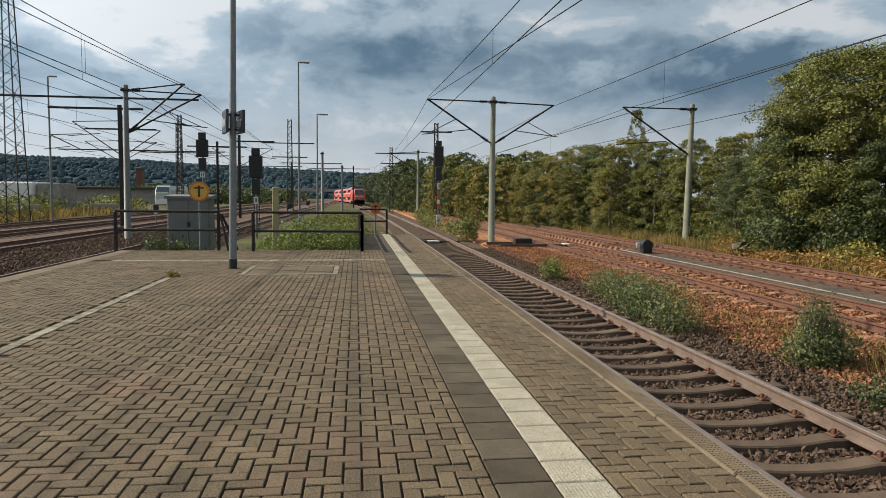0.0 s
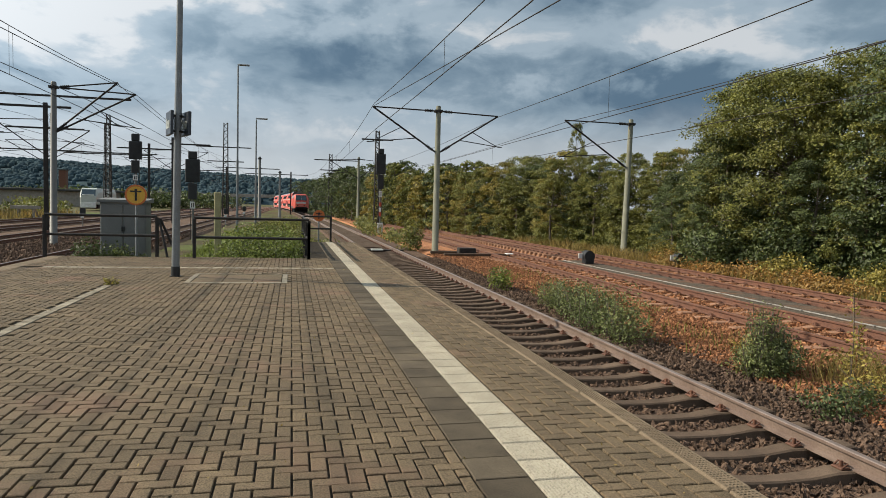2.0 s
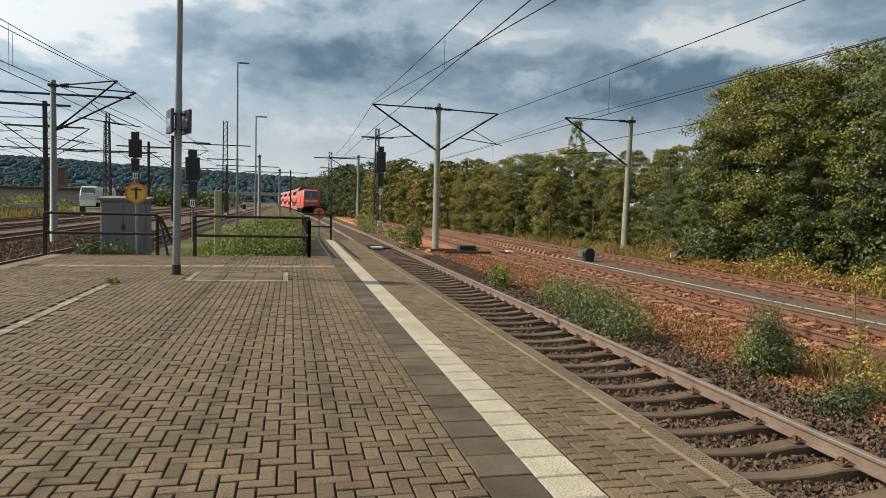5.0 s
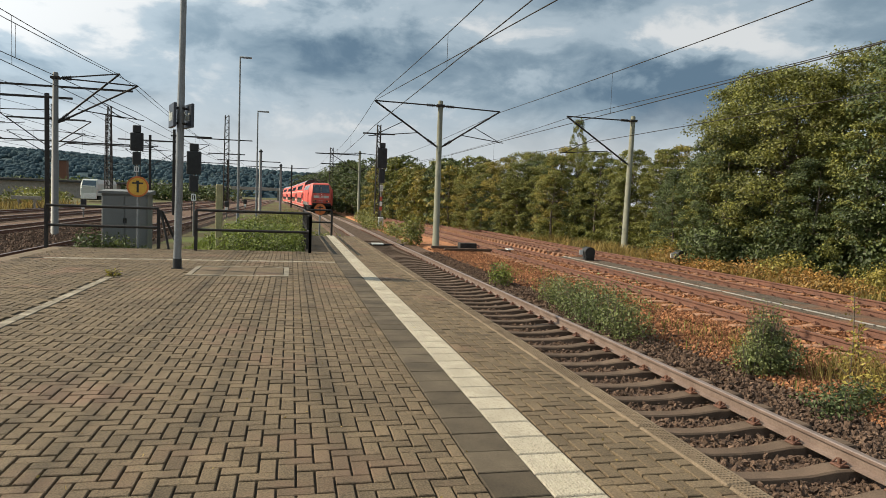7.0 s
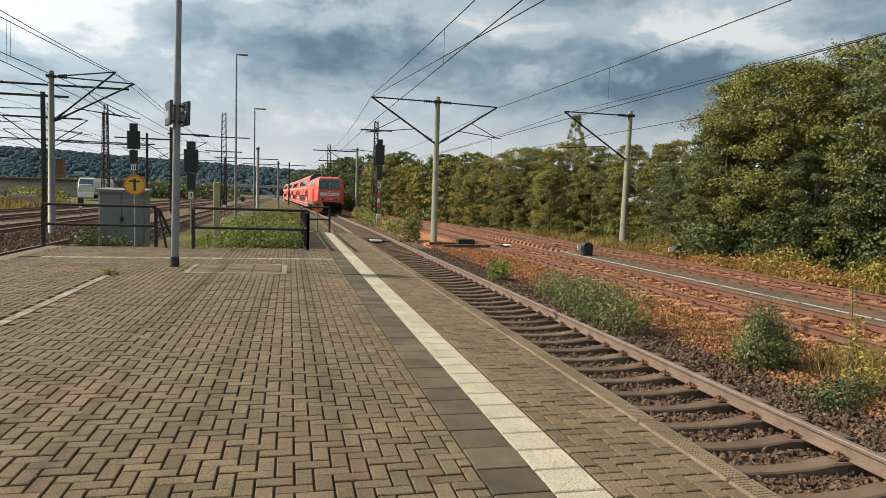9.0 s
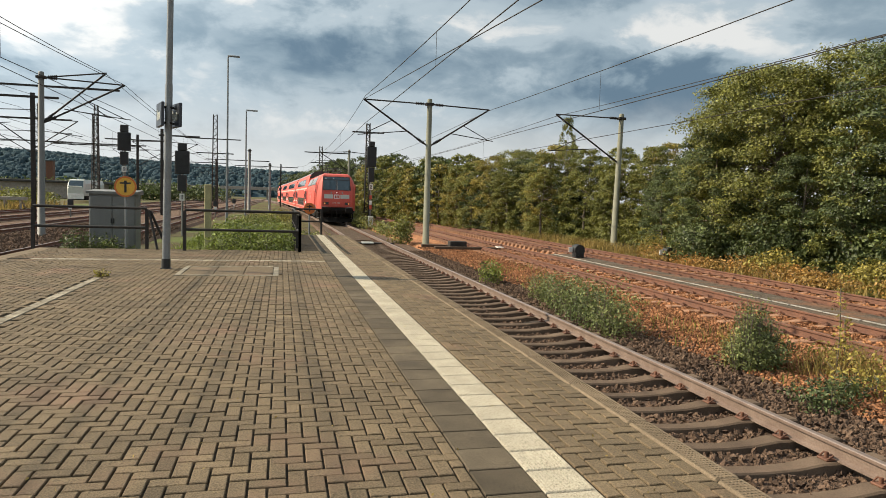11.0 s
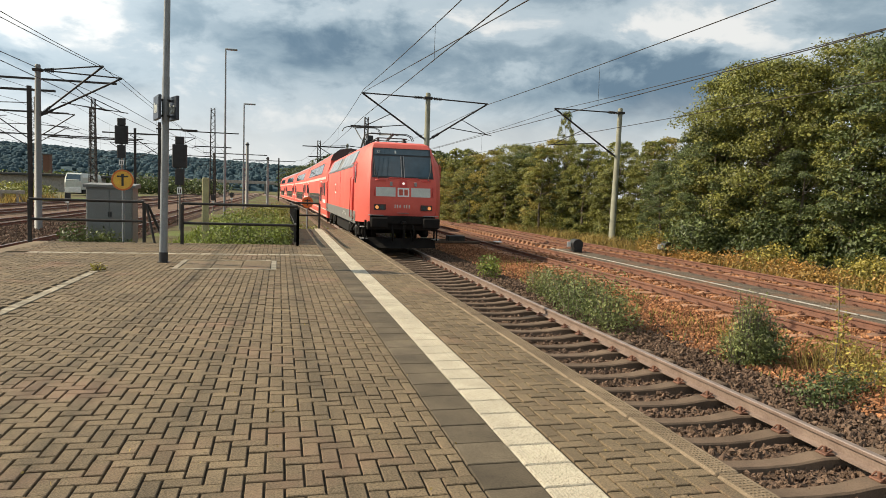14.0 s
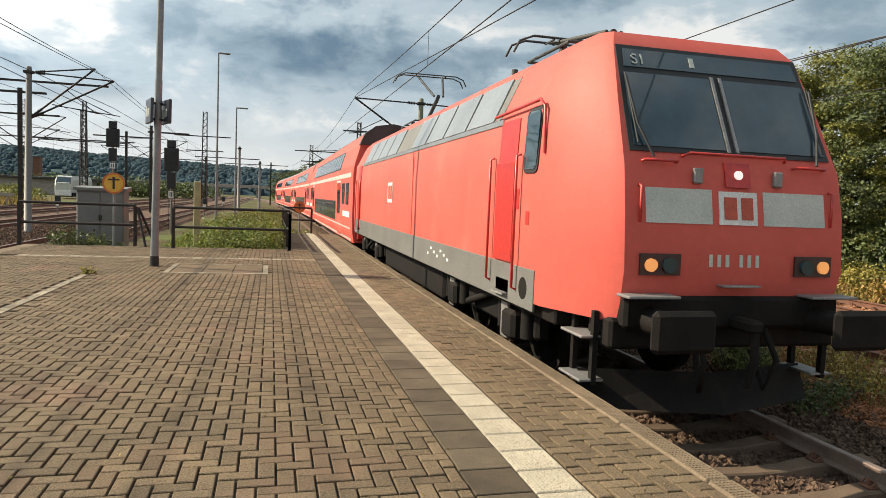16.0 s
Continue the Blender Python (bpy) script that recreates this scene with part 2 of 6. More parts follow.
SKIRT = mat("grey_skirt", (0.145, 0.14, 0.128), (0.12, 0.115, 0.107), rough=0.6, scale=1.5, fine=30, bump=0.05, obj=True)
ROOFGREY = mat("roof_grey", (0.33, 0.35, 0.36), (0.25, 0.265, 0.275), rough=0.3, scale=1.0, fine=30, bump=0.03, metal=0.5, obj=True)
ROOFDARK = mat("roof_dark", (0.05, 0.048, 0.045), (0.035, 0.033, 0.03), rough=0.7, scale=2, fine=30, bump=0.2, obj=True)
UNDER = mat("underframe_black", (0.009, 0.008, 0.0075), (0.016, 0.013, 0.011), rough=0.75, scale=4, fine=40, bump=0.3, obj=True, spec=0.15)
STEELGREY = mat("step_steel", (0.30, 0.29, 0.28), (0.22, 0.21, 0.2), rough=0.5, scale=4, fine=40, bump=0.1, metal=0.5)
GLASS = mat("dark_window_glass", (0.02, 0.042, 0.055), (0.03, 0.055, 0.07), rough=0.05, scale=1.0, fine=4, bump=0.0, spec=0.9, obj=True)
BARK = mat("bark", (0.15, 0.12, 0.09), (0.09, 0.07, 0.05), rough=0.9, scale=5, fine=40, bump=0.7, dist=0.02)
LEAF_MID = leafy("leaf_mid", (0.22, 0.212, 0.043), (0.125, 0.135, 0.03))
LEAF_DARK = leafy("leaf_dark", (0.105, 0.128, 0.036), (0.055, 0.074, 0.023))
LEAF_YEL = leafy("leaf_yellow", (0.31, 0.245, 0.048), (0.205, 0.18, 0.038))
LEAF_RUST = leafy("leaf_autumn", (0.37, 0.185, 0.045), (0.27, 0.175, 0.045))
LEAF_BRIGHT = leafy("leaf_bright", (0.20, 0.23, 0.04), (0.115, 0.15, 0.03))
LEAF_BLUE = leafy("leaf_bush", (0.18, 0.195, 0.06), (0.10, 0.125, 0.04))
DRYGRASS = leafy("dry_grass", (0.34, 0.23, 0.07), (0.22, 0.17, 0.05), rough=0.8)
# distance haze is painted into the woods' colour as a pale blue-green tint
HILL_HAZED = mat("hill_woods", (0.055, 0.085, 0.098), (0.034, 0.056, 0.067), rough=1.0, scale=0.05, fine=0.35, bump=0.0, grain=0.35, c3=(0.075, 0.105, 0.105), c3_scale=0.03, spec=0.1, island=0.16)
LAMPWARM = glow("headlamp_warm", (1.0, 0.40, 0.12), 0.3)
LAMPBED = mat("lamp_recess", (0.055, 0.022, 0.018), (0.035, 0.018, 0.015), rough=0.5, bump=0.0)
LAMPWHITE = glow("headlamp_white", (1.0, 0.85, 0.8), 0.45)
REDMARK = mat("red_mark", (0.5, 0.08, 0.04), rough=0.5, bump=0.0)

# ---------------------------------------------------------------- mesh helpers


class Shape:
    """Gathers boxes, prisms and tubes into one mesh."""

    def __init__(self):
        self.v, self.f, self.s = [], [], []

    def add(self, verts, faces, smooth=False):
        k = len(self.v)
        self.v += [tuple(p) for p in verts]
        self.f += [tuple(i + k for i in q) for q in faces]
        self.s += [smooth] * len(faces)
        return self

    def box(self, x0, x1, y0, y1, z0, z1, bev=0.0, m=None):
        if bev <= 0:
            vs = [(x, y, z) for z in (z0, z1) for y in (y0, y1) for x in (x0, x1)]
            fs = [(0, 2, 3, 1), (4, 5, 7, 6), (0, 1, 5, 4), (1, 3, 7, 5), (3, 2, 6, 7), (2, 0, 4, 6)]
        else:
            b = min(bev, abs(x1 - x0) / 2.1, abs(y1 - y0) / 2.1, abs(z1 - z0) / 2.1)
            rings = [(z0, b), (z0 + b, 0), (z1 - b, 0), (z1, b)]
            vs, fs = [], []
            for z, i in rings:
                vs += [(x0 + i, y0 + b, z), (x0 + b, y0 + i, z), (x1 - b, y0 + i, z), (x1 - i, y0 + b, z),
                       (x1 - i, y1 - b, z), (x1 - b, y1 - i, z), (x0 + b, y1 - i, z), (x0 + i, y1 - b, z)]
            for r in range(3):
                for i in range(8):
                    j = (i + 1) % 8
                    fs.append((r * 8 + i, r * 8 + j, r * 8 + 8 + j, r * 8 + 8 + i))
            fs += [tuple(range(7, -1, -1)), tuple(range(24, 32))]
        if m:
            vs = [m @ Vector(p) for p in vs]
        return self.add(vs, fs)

    def tube(self, a, b, r0, r1=None, sides=8, caps=True):
        a, b = Vector(a), Vector(b)
        r1 = r0 if r1 is None else r1
        d = (b - a).normalized()
        u = d.cross(Vector((0, 0, 1)) if abs(d.z) < 0.9 else Vector((1, 0, 0))).normalized()
        w = d.cross(u)
        ang = [2 * math.pi * i / sides for i in range(sides)]
        vs = [a + (u * math.cos(t) + w * math.sin(t)) * r0 for t in ang] + [b + (u * math.cos(t) + w * math.sin(t)) * r1 for t in ang]
        self.add(vs, [(i, (i + 1) % sides, sides + (i + 1) % sides, sides + i) for i in range(sides)], sides > 5)
        if caps:
            self.add(vs, [tuple(range(sides - 1, -1, -1)), tuple(range(sides, 2 * sides))])
        return self

    def path(self, pts, r, sides=6):
        pts = [Vector(p) for p in pts]
        rings, u = [], None
        for i, p in enumerate(pts):
            d = (pts[min(i + 1, len(pts) - 1)] - pts[max(i - 1, 0)]).normalized()
            if u is None:
                u = d.cross(Vector((0, 0, 1)) if abs(d.z) < 0.9 else Vector((1, 0, 0)))
            u = (u - d * u.dot(d)).normalized()
            w = d.cross(u)
            rings.append([p + (u * math.cos(2 * math.pi * k / sides) + w * math.sin(2 * math.pi * k / sides)) * r for k in range(sides)])
        return self.loft(rings, smooth=True)

    def loft(self, rings, closed=True, caps=True, smooth=False):
        n = len(rings[0])
        vs = [p for r in rings for p in r]
        fs = []
        for k in range(len(rings) - 1):
            for i in range(n if closed else n - 1):
                j = (i + 1) % n
                fs.append((k * n + i, k * n + j, (k + 1) * n + j, (k + 1) * n + i))
        self.add(vs, fs, smooth)
        if caps:
            self.add(rings[0], [tuple(range(n - 1, -1, -1))])
            self.add(rings[-1], [tuple(range(n))])
        return self

    def mesh(self, name, material):
        me = bpy.data.meshes.new(name)
        me.from_pydata(self.v, [], self.f)
        me.polygons.foreach_set("use_smooth", self.s)
        for m in material if isinstance(material, (list, tuple)) else [material]:
            me.materials.append(m)
        me.update()
        return me


def outward(me):
    b = bmesh.new(); b.from_mesh(me)
    bmesh.ops.recalc_face_normals(b, faces=b.faces)
    b.to_mesh(me); b.free()
    return me


def part(name, shape, material, parent=None, label="", kind="", fix=True):
    me = shape.mesh(name, material) if isinstance(shape, Shape) else shape
    if fix and isinstance(shape, Shape) and len(me.polygons) < 20000:
        outward(me)
    ob = new(name, me)
    if parent:
        ob.parent = parent
    return tagged(ob, label, kind=kind)


def thing(name, label, category, m=None, group="", kind=""):
    ob = new(name)
    ob.empty_display_size = 0.2
    if m:
        ob.matrix_basis = m
    return tagged(ob, label, category, group, kind)


def solid(name, shape, material, label, category="", kind="", group=""):
    ob = part(name, shape, material)
    return tagged(ob, label, category, group, kind)


rng = np.random.default_rng(7)
# ---------------------------------------------------------------- ground, platform
RAIL_Z, GROUND_Z = -0.53, -0.78
EDGE_X, LEFT_X, END_Y, STRIP_END = 1.175, -7.35, 15.9, 24.2
TRACK_X = 2.74


def smooth(knots, t):
    """Cubic through (place, value) knots with slopes from their neighbours."""
    T, Y = [a for a, _ in knots], [v for _, v in knots]
    d = [(Y[i + 1] - Y[i]) / (T[i + 1] - T[i]) for i in range(len(T) - 1)]
    m = [d[0]] + [(a + c) / 2 for a, c in zip(d, d[1:])] + [d[-1]]
    i = min(max(0, int(np.searchsorted(T, t)) - 1), len(T) - 2)
    h = T[i + 1] - T[i]
    s = (t - T[i]) / h
    return (2 * s**3 - 3 * s**2 + 1) * Y[i] + (s**3 - 2 * s**2 + s) * h * m[i] + (-2 * s**3 + 3 * s**2) * Y[i + 1] + (s**3 - s**2) * h * m[i + 1]


CURVE = [(0, 2.74), (20, 2.74), (42, 2.74), (66, 2.55), (88, 2.12), (112, 1.32), (134, 0.6), (156, -0.15), (200, -2.2), (260, -6.5), (340, -14.5)]


def track_x(y):
    """Centre of the main track: straight at the platform, a wide curve further out."""
    return TRACK_X if y < 30 else smooth(CURVE, y)


def ground():
    s = Shape()
    s.add([(-2500, -200, GROUND_Z - 0.1), (2500, -200, GROUND_Z - 0.1), (2500, 4000, GROUND_Z - 0.1), (-2500, 4000, GROUND_Z - 0.1)], [(0, 1, 2, 3)])
    solid("ground", s, EARTH, "brown earth with patches of grass", kind="structure")


def bed(name, xs, y0, y1, z, material, label, step=1.0, rough=0.03, follow=False):
    """A raised ballast bed with sloping shoulders, following the track."""
    s = Shape()
    ys = np.arange(y0, y1 + step, step)
    prof = [(xs[0] - 0.5, z - 0.35), (xs[0], z), (xs[1], z), (xs[1] + 0.5, z - 0.35)]
    cols = []
    for a, b in zip(prof, prof[1:]):
        n = max(1, int(abs(b[0] - a[0]) / 0.6))
        cols += [(a[0] + (b[0] - a[0]) * i / n, a[1] + (b[1] - a[1]) * i / n) for i in range(n)]
    cols.append(prof[-1])
    rings = []
    for y in ys:
        dx = track_x(y) - TRACK_X if follow else 0
        rings.append([(x + dx, y, zz + rough * noise.noise((x * 2, y * 2, 3.0))) for x, zz in cols])
    s.loft(rings, closed=False, caps=False)
    return solid(name, s, material, label, kind="structure")


ground()
bed("ballast_bed_main", (1.3, 4.9), -8, 330, RAIL_Z - 0.255, BALLAST, "dark brown crushed stone ballast under the platform track", 1.5, 0.03, True)
bed("ballast_bed_siding", (5.35, 9.6), -8, 120, RAIL_Z - 0.215, BALLASTR, "rust-orange gravel between the tracks", 1.0, 0.03)
bed("ballast_bed_far_siding", (10.9, 13.4), -8, 120, RAIL_Z - 0.2, BALLASTR, "rusty gravel under the outer siding", 1.5, 0.05)
bed("ballast_bed_left", (-27, -7.6), 0, 330, RAIL_Z - 0.19, BALLAST, "brown ballast under the yard tracks", 2.0, 0.04)


def platform():
    s = Shape()
    s.box(LEFT_X, EDGE_X, -8, END_Y, GROUND_Z - 0.2, -0.015)
    s.box(-0.95, EDGE_X, END_Y, STRIP_END, GROUND_Z - 0.2, -0.015)
    p = solid("platform", s, JOINT, "station platform paved with grey-brown concrete blocks", kind="structure")
    wall = Shape()
    wall.box(EDGE_X - 0.06, EDGE_X + 0.002, -8, STRIP_END + 0.002, GROUND_Z - 0.2, -0.06)
    wall.box(LEFT_X - 0.002, LEFT_X + 0.1, -8, END_Y + 0.002, GROUND_Z - 0.2, -0.06)
    part("platform_wall", wall, CONCRETE, p)
    return p


PLATFORM = platform()
U = 0.1015


def block(w, d):
    """A paving block with chamfered top edges, its corner at the origin."""
    g, c, z0 = 0.0062, 0.0045, -0.03
    s = Shape()
    lo = [(g, g, z0), (w - g, g, z0), (w - g, d - g, z0), (g, d - g, z0)]
    mid = [(x, y, -0.0045) for x, y, _ in lo]
    hi = [(g + c, g + c, 0), (w - g - c, g + c, 0), (w - g - c, d - g - c, 0), (g + c, d - g - c, 0)]
    s.add(lo + mid + hi, [(i, (i + 1) % 4, 4 + (i + 1) % 4, 4 + i) for i in range(4)] + [(4 + i, 4 + (i + 1) % 4, 8 + (i + 1) % 4, 8 + i) for i in range(4)] + [(8, 9, 10, 11)])
    return s


def paving():
    """Herringbone blocks left of the slabs, between strip and nosing, and left of the painted line."""
    flat, tall = block(2 * U, U), block(U, 2 * U)
    flat_me, tall_me = flat.mesh("paving_block", PAVER), tall.mesh("paving_block", PAVER)
    fields = [(-0.325, -1, -7.8, 12.75), (-0.325, -1, 13.05, END_Y), (0.305, 1, -7.8, STRIP_END)]
    rest = Shape()
    count = 0
    for x0, side, ya, yb in fields:
        xa, xb = (LEFT_X + 0.35, x0) if side < 0 else (x0, 1.02)
        for j in range(int(ya / U) - 1, int(yb / U) + 1):
            for i in range(int(xa / U) - 2, int(xb / U) + 2):
                k = (i + j) % 4
                if k not in (0, 2):
                    continue
                w, d = (2 * U, U) if k == 0 else (U, 2 * U)
                x, y = i * U, j * U
                xe, ye = x + w, y + d
                cx, cy, cxe, cye = max(x, xa), max(y, ya), min(xe, xb), min(ye, yb)
                if cxe - cx < 0.03 or cye - cy < 0.03:
                    continue
                if -4.53 < (cx + cxe) / 2 < -4.36 and y > 0.98 and y < 9.5:
                    continue
                if -3.28 < (cx + cxe) / 2 < -1.38 and 9.85 < (cy + cye) / 2 < 11.6:
                    continue
                dz = random.uniform(-0.004, 0.003)
                whole = abs(cxe - cx - w) < 1e-6 and abs(cye - cy - d) < 1e-6
                if whole and count < 300 and -1.6 < x < 1.0 and 0.2 < y < 4.0:
                    ob = new("paving_block", flat_me if k == 0 else tall_me)
                    ob.parent, ob.location = PLATFORM, (x, y, dz)
                    count += 1
                else:
                    b = block(cxe - cx, cye - cy)
                    rest.add([(p[0] + cx, p[1] + cy, p[2] + dz) for p in b.v], b.f)
    part("paving_blocks", rest, PAVER, PLATFORM, kind="stuff", fix=False)


def slabs():
    me = block(0.3, 0.3).mesh("grey_slab", SLAB)
    wide = block(0.325, 0.325).mesh("grey_slab", SLAB)
    # ribbed white guidance tile
    s = Shape()
    b = block(0.3, 0.3)
    s.add([(x, y, z - 0.004) for x, y, z in b.v], b.f)
    for i in range(13):
        x = 0.024 + i * 0.021
        s.box(x - 0.005, x + 0.005, 0.014, 0.286, -0.005, -0.001)
    ribbed = s.mesh("tactile_tile", TACTILE)
    n = Shape()
    n.box(1.022, EDGE_X + 0.012, 0.004, 0.994, -0.075, 0.002, 0.012)
    for i in range(33):
        for j in range(5):
            x, y = 1.045 + j * 0.024, 0.02 + i * 0.03
            n.box(x, x + 0.012, y, y + 0.016, 0.0, 0.006)
    nose = outward(n.mesh("nosing_stone", NOSING))
    for k in range(-26, 81):
        y = k * 0.3
        t = new("tactile_tile", ribbed); t.parent, t.location = PLATFORM, (0, y, 0)
        t = new("grey_slab", wide); t.parent, t.location = PLATFORM, (-0.325, y * 0.325 / 0.3 + 0.02, random.uniform(-0.002, 0.002))
        if y * 0.325 / 0.3 > STRIP_END - 0.4:
            t.location.y = y - 0.9
            t.location.z = -0.012
    for k in range(-8, 24):
        t = new("nosing_stone", nose); t.parent, t.location = PLATFORM, (0, k * 1.0, 0)
    # crossing line of white tiles, left line, kerb line at the left edge
    tile = block(0.25, 0.3).mesh("line_tile", LINEW)
    for k in range(25):
        t = new("line_tile", tile); t.parent, t.location = PLATFORM, (-0.585 - k * 0.25, 12.75, 0)
    for k in range(34):
        t = new("line_tile", block_line); t.parent, t.location = PLATFORM, (-4.515, 1.0 + k * 0.25, 0)
    for k in range(-8, 16):
        t = new("edge_slab", edge_me); t.parent, t.location = PLATFORM, (LEFT_X - 0.01, k * 1.0, 0)


block_line = block(0.14, 0.25).mesh("line_tile", LINEW)
edge_me = block(0.36, 1.0).mesh("edge_slab", NOSING)


def hatch():
    h = thing("access_cover", "pale concrete access cover set in the paving", "cover", pose(-2.33, 10.72, 0))
    fr = Shape()
    for x0, x1, y0, y1 in ((-0.93, 0.93, -0.84, -0.74), (-0.93, 0.93, 0.74, 0.84), (-0.93, -0.83, -0.74, 0.74), (0.83, 0.93, -0.74, 0.74)):
        fr.box(x0, x1, y0, y1, -0.03, 0.004, 0.004)
    part("cover_frame", fr, LINEW, h)
    for x0, x1 in ((-0.82, -0.28), (-0.27, 0.27), (0.28, 0.82)):
        part("cover_plate", Shape().box(x0, x1, -0.73, 0.73, -0.03, -0.002, 0.006), PAVER, h)


# ---------------------------------------------------------------- tracks
def rail_profile(top):
    """49-kilo rail profile: foot, web and head, centred on x."""
    h = 0.149
    return [(-0.0625, top - h), (0.0625, top - h), (0.0625, top - h + 0.012), (0.012, top - h + 0.03), (0.009, top - 0.045), (0.034, top - 0.036),
            (0.035, top - 0.008), (0.027, top), (-0.027, top), (-0.035, top - 0.008), (-0.034, top - 0.036), (-0.009, top - 0.045), (-0.012, top - h + 0.03), (-0.0625, top - h + 0.012)]


def sleeper_mesh(material):
    """Concrete sleeper, lower and thinner in the middle than at its rail seats."""
    s = Shape()
    rings = []
    for x, w, z in ((-1.3, 0.10, -0.03), (-1.25, 0.12, 0.0), (-0.95, 0.128, 0.0), (-0.55, 0.12, 0.0), (-0.3, 0.105, -0.035), (0, 0.098, -0.045), (0.3, 0.105, -0.035), (0.55, 0.12, 0.0), (0.95, 0.128, 0.0), (1.25, 0.12, 0.0), (1.3, 0.10, -0.03)):
        rings.append([(x, -w, -0.2), (x, w, -0.2), (x, w * 0.85, z - 0.015), (x, w * 0.7, z), (x, -w * 0.7, z), (x, -w * 0.85, z - 0.015)])
    s.loft(rings)
    return outward(s.mesh("sleeper", material))


def clip_shape(s, x, y, z, side):
    """One spring clip with its bolt beside a rail foot."""
    s.box(x - 0.05, x + 0.05, y - 0.06, y + 0.06, z, z + 0.02, 0.006)
    s.tube((x, y, z + 0.015), (x, y, z + 0.07), 0.018, sides=6)
    s.path([(x - side * 0.03, y - 0.05, z + 0.02), (x + side * 0.02, y - 0.055, z + 0.05), (x + side * 0.045, y - 0.02, z + 0.04), (x + side * 0.045, y + 0.02, z + 0.04), (x + side * 0.02, y + 0.055, z + 0.05), (x - side * 0.03, y + 0.05, z + 0.02)], 0.009, 5)


def track(name, label, xc, y0, y1, near, curve, mats, pitch=0.57, phase=1.70):
    """Rails, sleepers and clips; near: stretch in which the sleepers are single pieces."""
    rail_m, top_m, sleeper_m = mats
    t = thing(name, label, "railway track", kind="structure")
    f = (lambda y: xc + track_x(y) - TRACK_X) if curve else (lambda y: xc)
    for side in (-1, 1):
        ys = [y0, 30, 40, 50] + list(range(60, int(y1) + 1, 10)) if curve else [y0, y1]
        s = Shape()
        s.loft([[(f(y) + side * 0.7525 + x, y, z) for x, z in rail_profile(RAIL_Z)] for y in ys])
        me = outward(s.mesh("rail", [rail_m, top_m]))
        for poly in me.polygons:
            if all(me.vertices[i].co.z > RAIL_Z - 0.009 for i in poly.vertices):
                poly.material_index = 1
        part("rail", me, None, t)
    one = sleeper_mesh(sleeper_m)
    z = RAIL_Z - 0.151
    rest, clips_far = Shape(), Shape()
    base = Shape()
    for side in (-1, 1):
        for inner in (-1, 1):
            clip_shape(base, side * 0.7525 + inner * 0.105, 0, 0, -inner)
    clip_me = outward(base.mesh("rail_clips", RUST))
    k0, k1 = int((y0 - phase) / pitch), int((y1 - phase) / pitch)
    for k in range(k0, k1):
        y = phase + k * pitch
        if near[0] <= y <= near[1]:
            ob = new("sleeper", one); ob.parent, ob.location = t, (f(y), y, z)
            ob = new("rail_clips", clip_me); ob.parent, ob.location = t, (f(y), y, z)
        elif y < 120:
            rest.box(f(y) - 1.3, f(y) + 1.3, y - 0.12, y + 0.12, z - 0.2, z, 0.02)
            if y < 45:
                for side in (-1, 1):
                    for inner in (-1, 1):
                        x = f(y) + side * 0.7525 + inner * 0.105
                        clips_far.box(x - 0.05, x + 0.05, y - 0.06, y + 0.06, z, z + 0.06, 0.02)
    if rest.f:
        part("sleepers", rest, sleeper_m, t, kind="stuff", fix=False)
        part("rail_clips", clips_far, RUST, t, kind="stuff", fix=False)
    return t


track("track_main", "railway track with brown rails and concrete sleepers beside the platform", TRACK_X, -6, 330, (-1, 32), True, (RAIL, RAILTOP, SLEEPER))
track("track_siding", "rusty siding track with steel sleepers", 8.35, -6, 110, (3, 26), False, (RUST, RUST, RUSTSLEEPER), 0.63, 0.2)
track("track_outer_siding", "rusty outer siding track below the trees", 12.0, -6, 110, (6, 26), False, (RUST, RUST, RUSTSLEEPER), 0.63, 0.4)
for i, x in enumerate((-9.05, -15.0, -19.5, -24.2)):
    track("track_yard", "yard track with dark rails on brown ballast", x, 2, 320, (0, 0), False, (RUST, RAILTOP, SLEEPER), 0.63, 0.3)


def stones(name, n, area, z, material, label, size=(0.025, 0.055), keep=None):
    """Loose angular ballast stones lying on the bed."""
    r = np.random.default_rng(n)
    x = r.uniform(area[0], area[1], n); y = area[2] + (area[3] - area[2]) * r.uniform(0, 1, n) ** 1.5
    base = np.array([(1, 0, 0), (-1, 0, 0), (0, 1, 0), (0, -1, 0), (0, 0, 1), (0, 0, -1)], float)
    tri = [(0, 2, 4), (2, 1, 4), (1, 3, 4), (3, 0, 4), (2, 0, 5), (1, 2, 5), (3, 1, 5), (0, 3, 5)]
    vs, fs = [], []
    for i in range(n):
        q = Euler(r.uniform(0, 6.28, 3)).to_matrix()
        sz = r.uniform(*size) * np.array([1.3, 1.0, 0.8]) * r.uniform(0.8, 1.2, 3)
        k = len(vs)
        jit = base * sz + r.uniform(-0.25, 0.25, (6, 3)) * size[0]
        pts = jit @ np.array(q) + (x[i], y[i], z + r.uniform(-0.01, 0.03))
        vs += [tuple(p) for p in pts]
        fs += [tuple(a + k for a in t) for t in tri]
    me = bpy.data.meshes.new(name)
    me.from_pydata(vs, [], fs)
    me.materials.append(material)
    ob = new(name, me)
    return tagged(ob, label, kind="stuff", category="gravel")


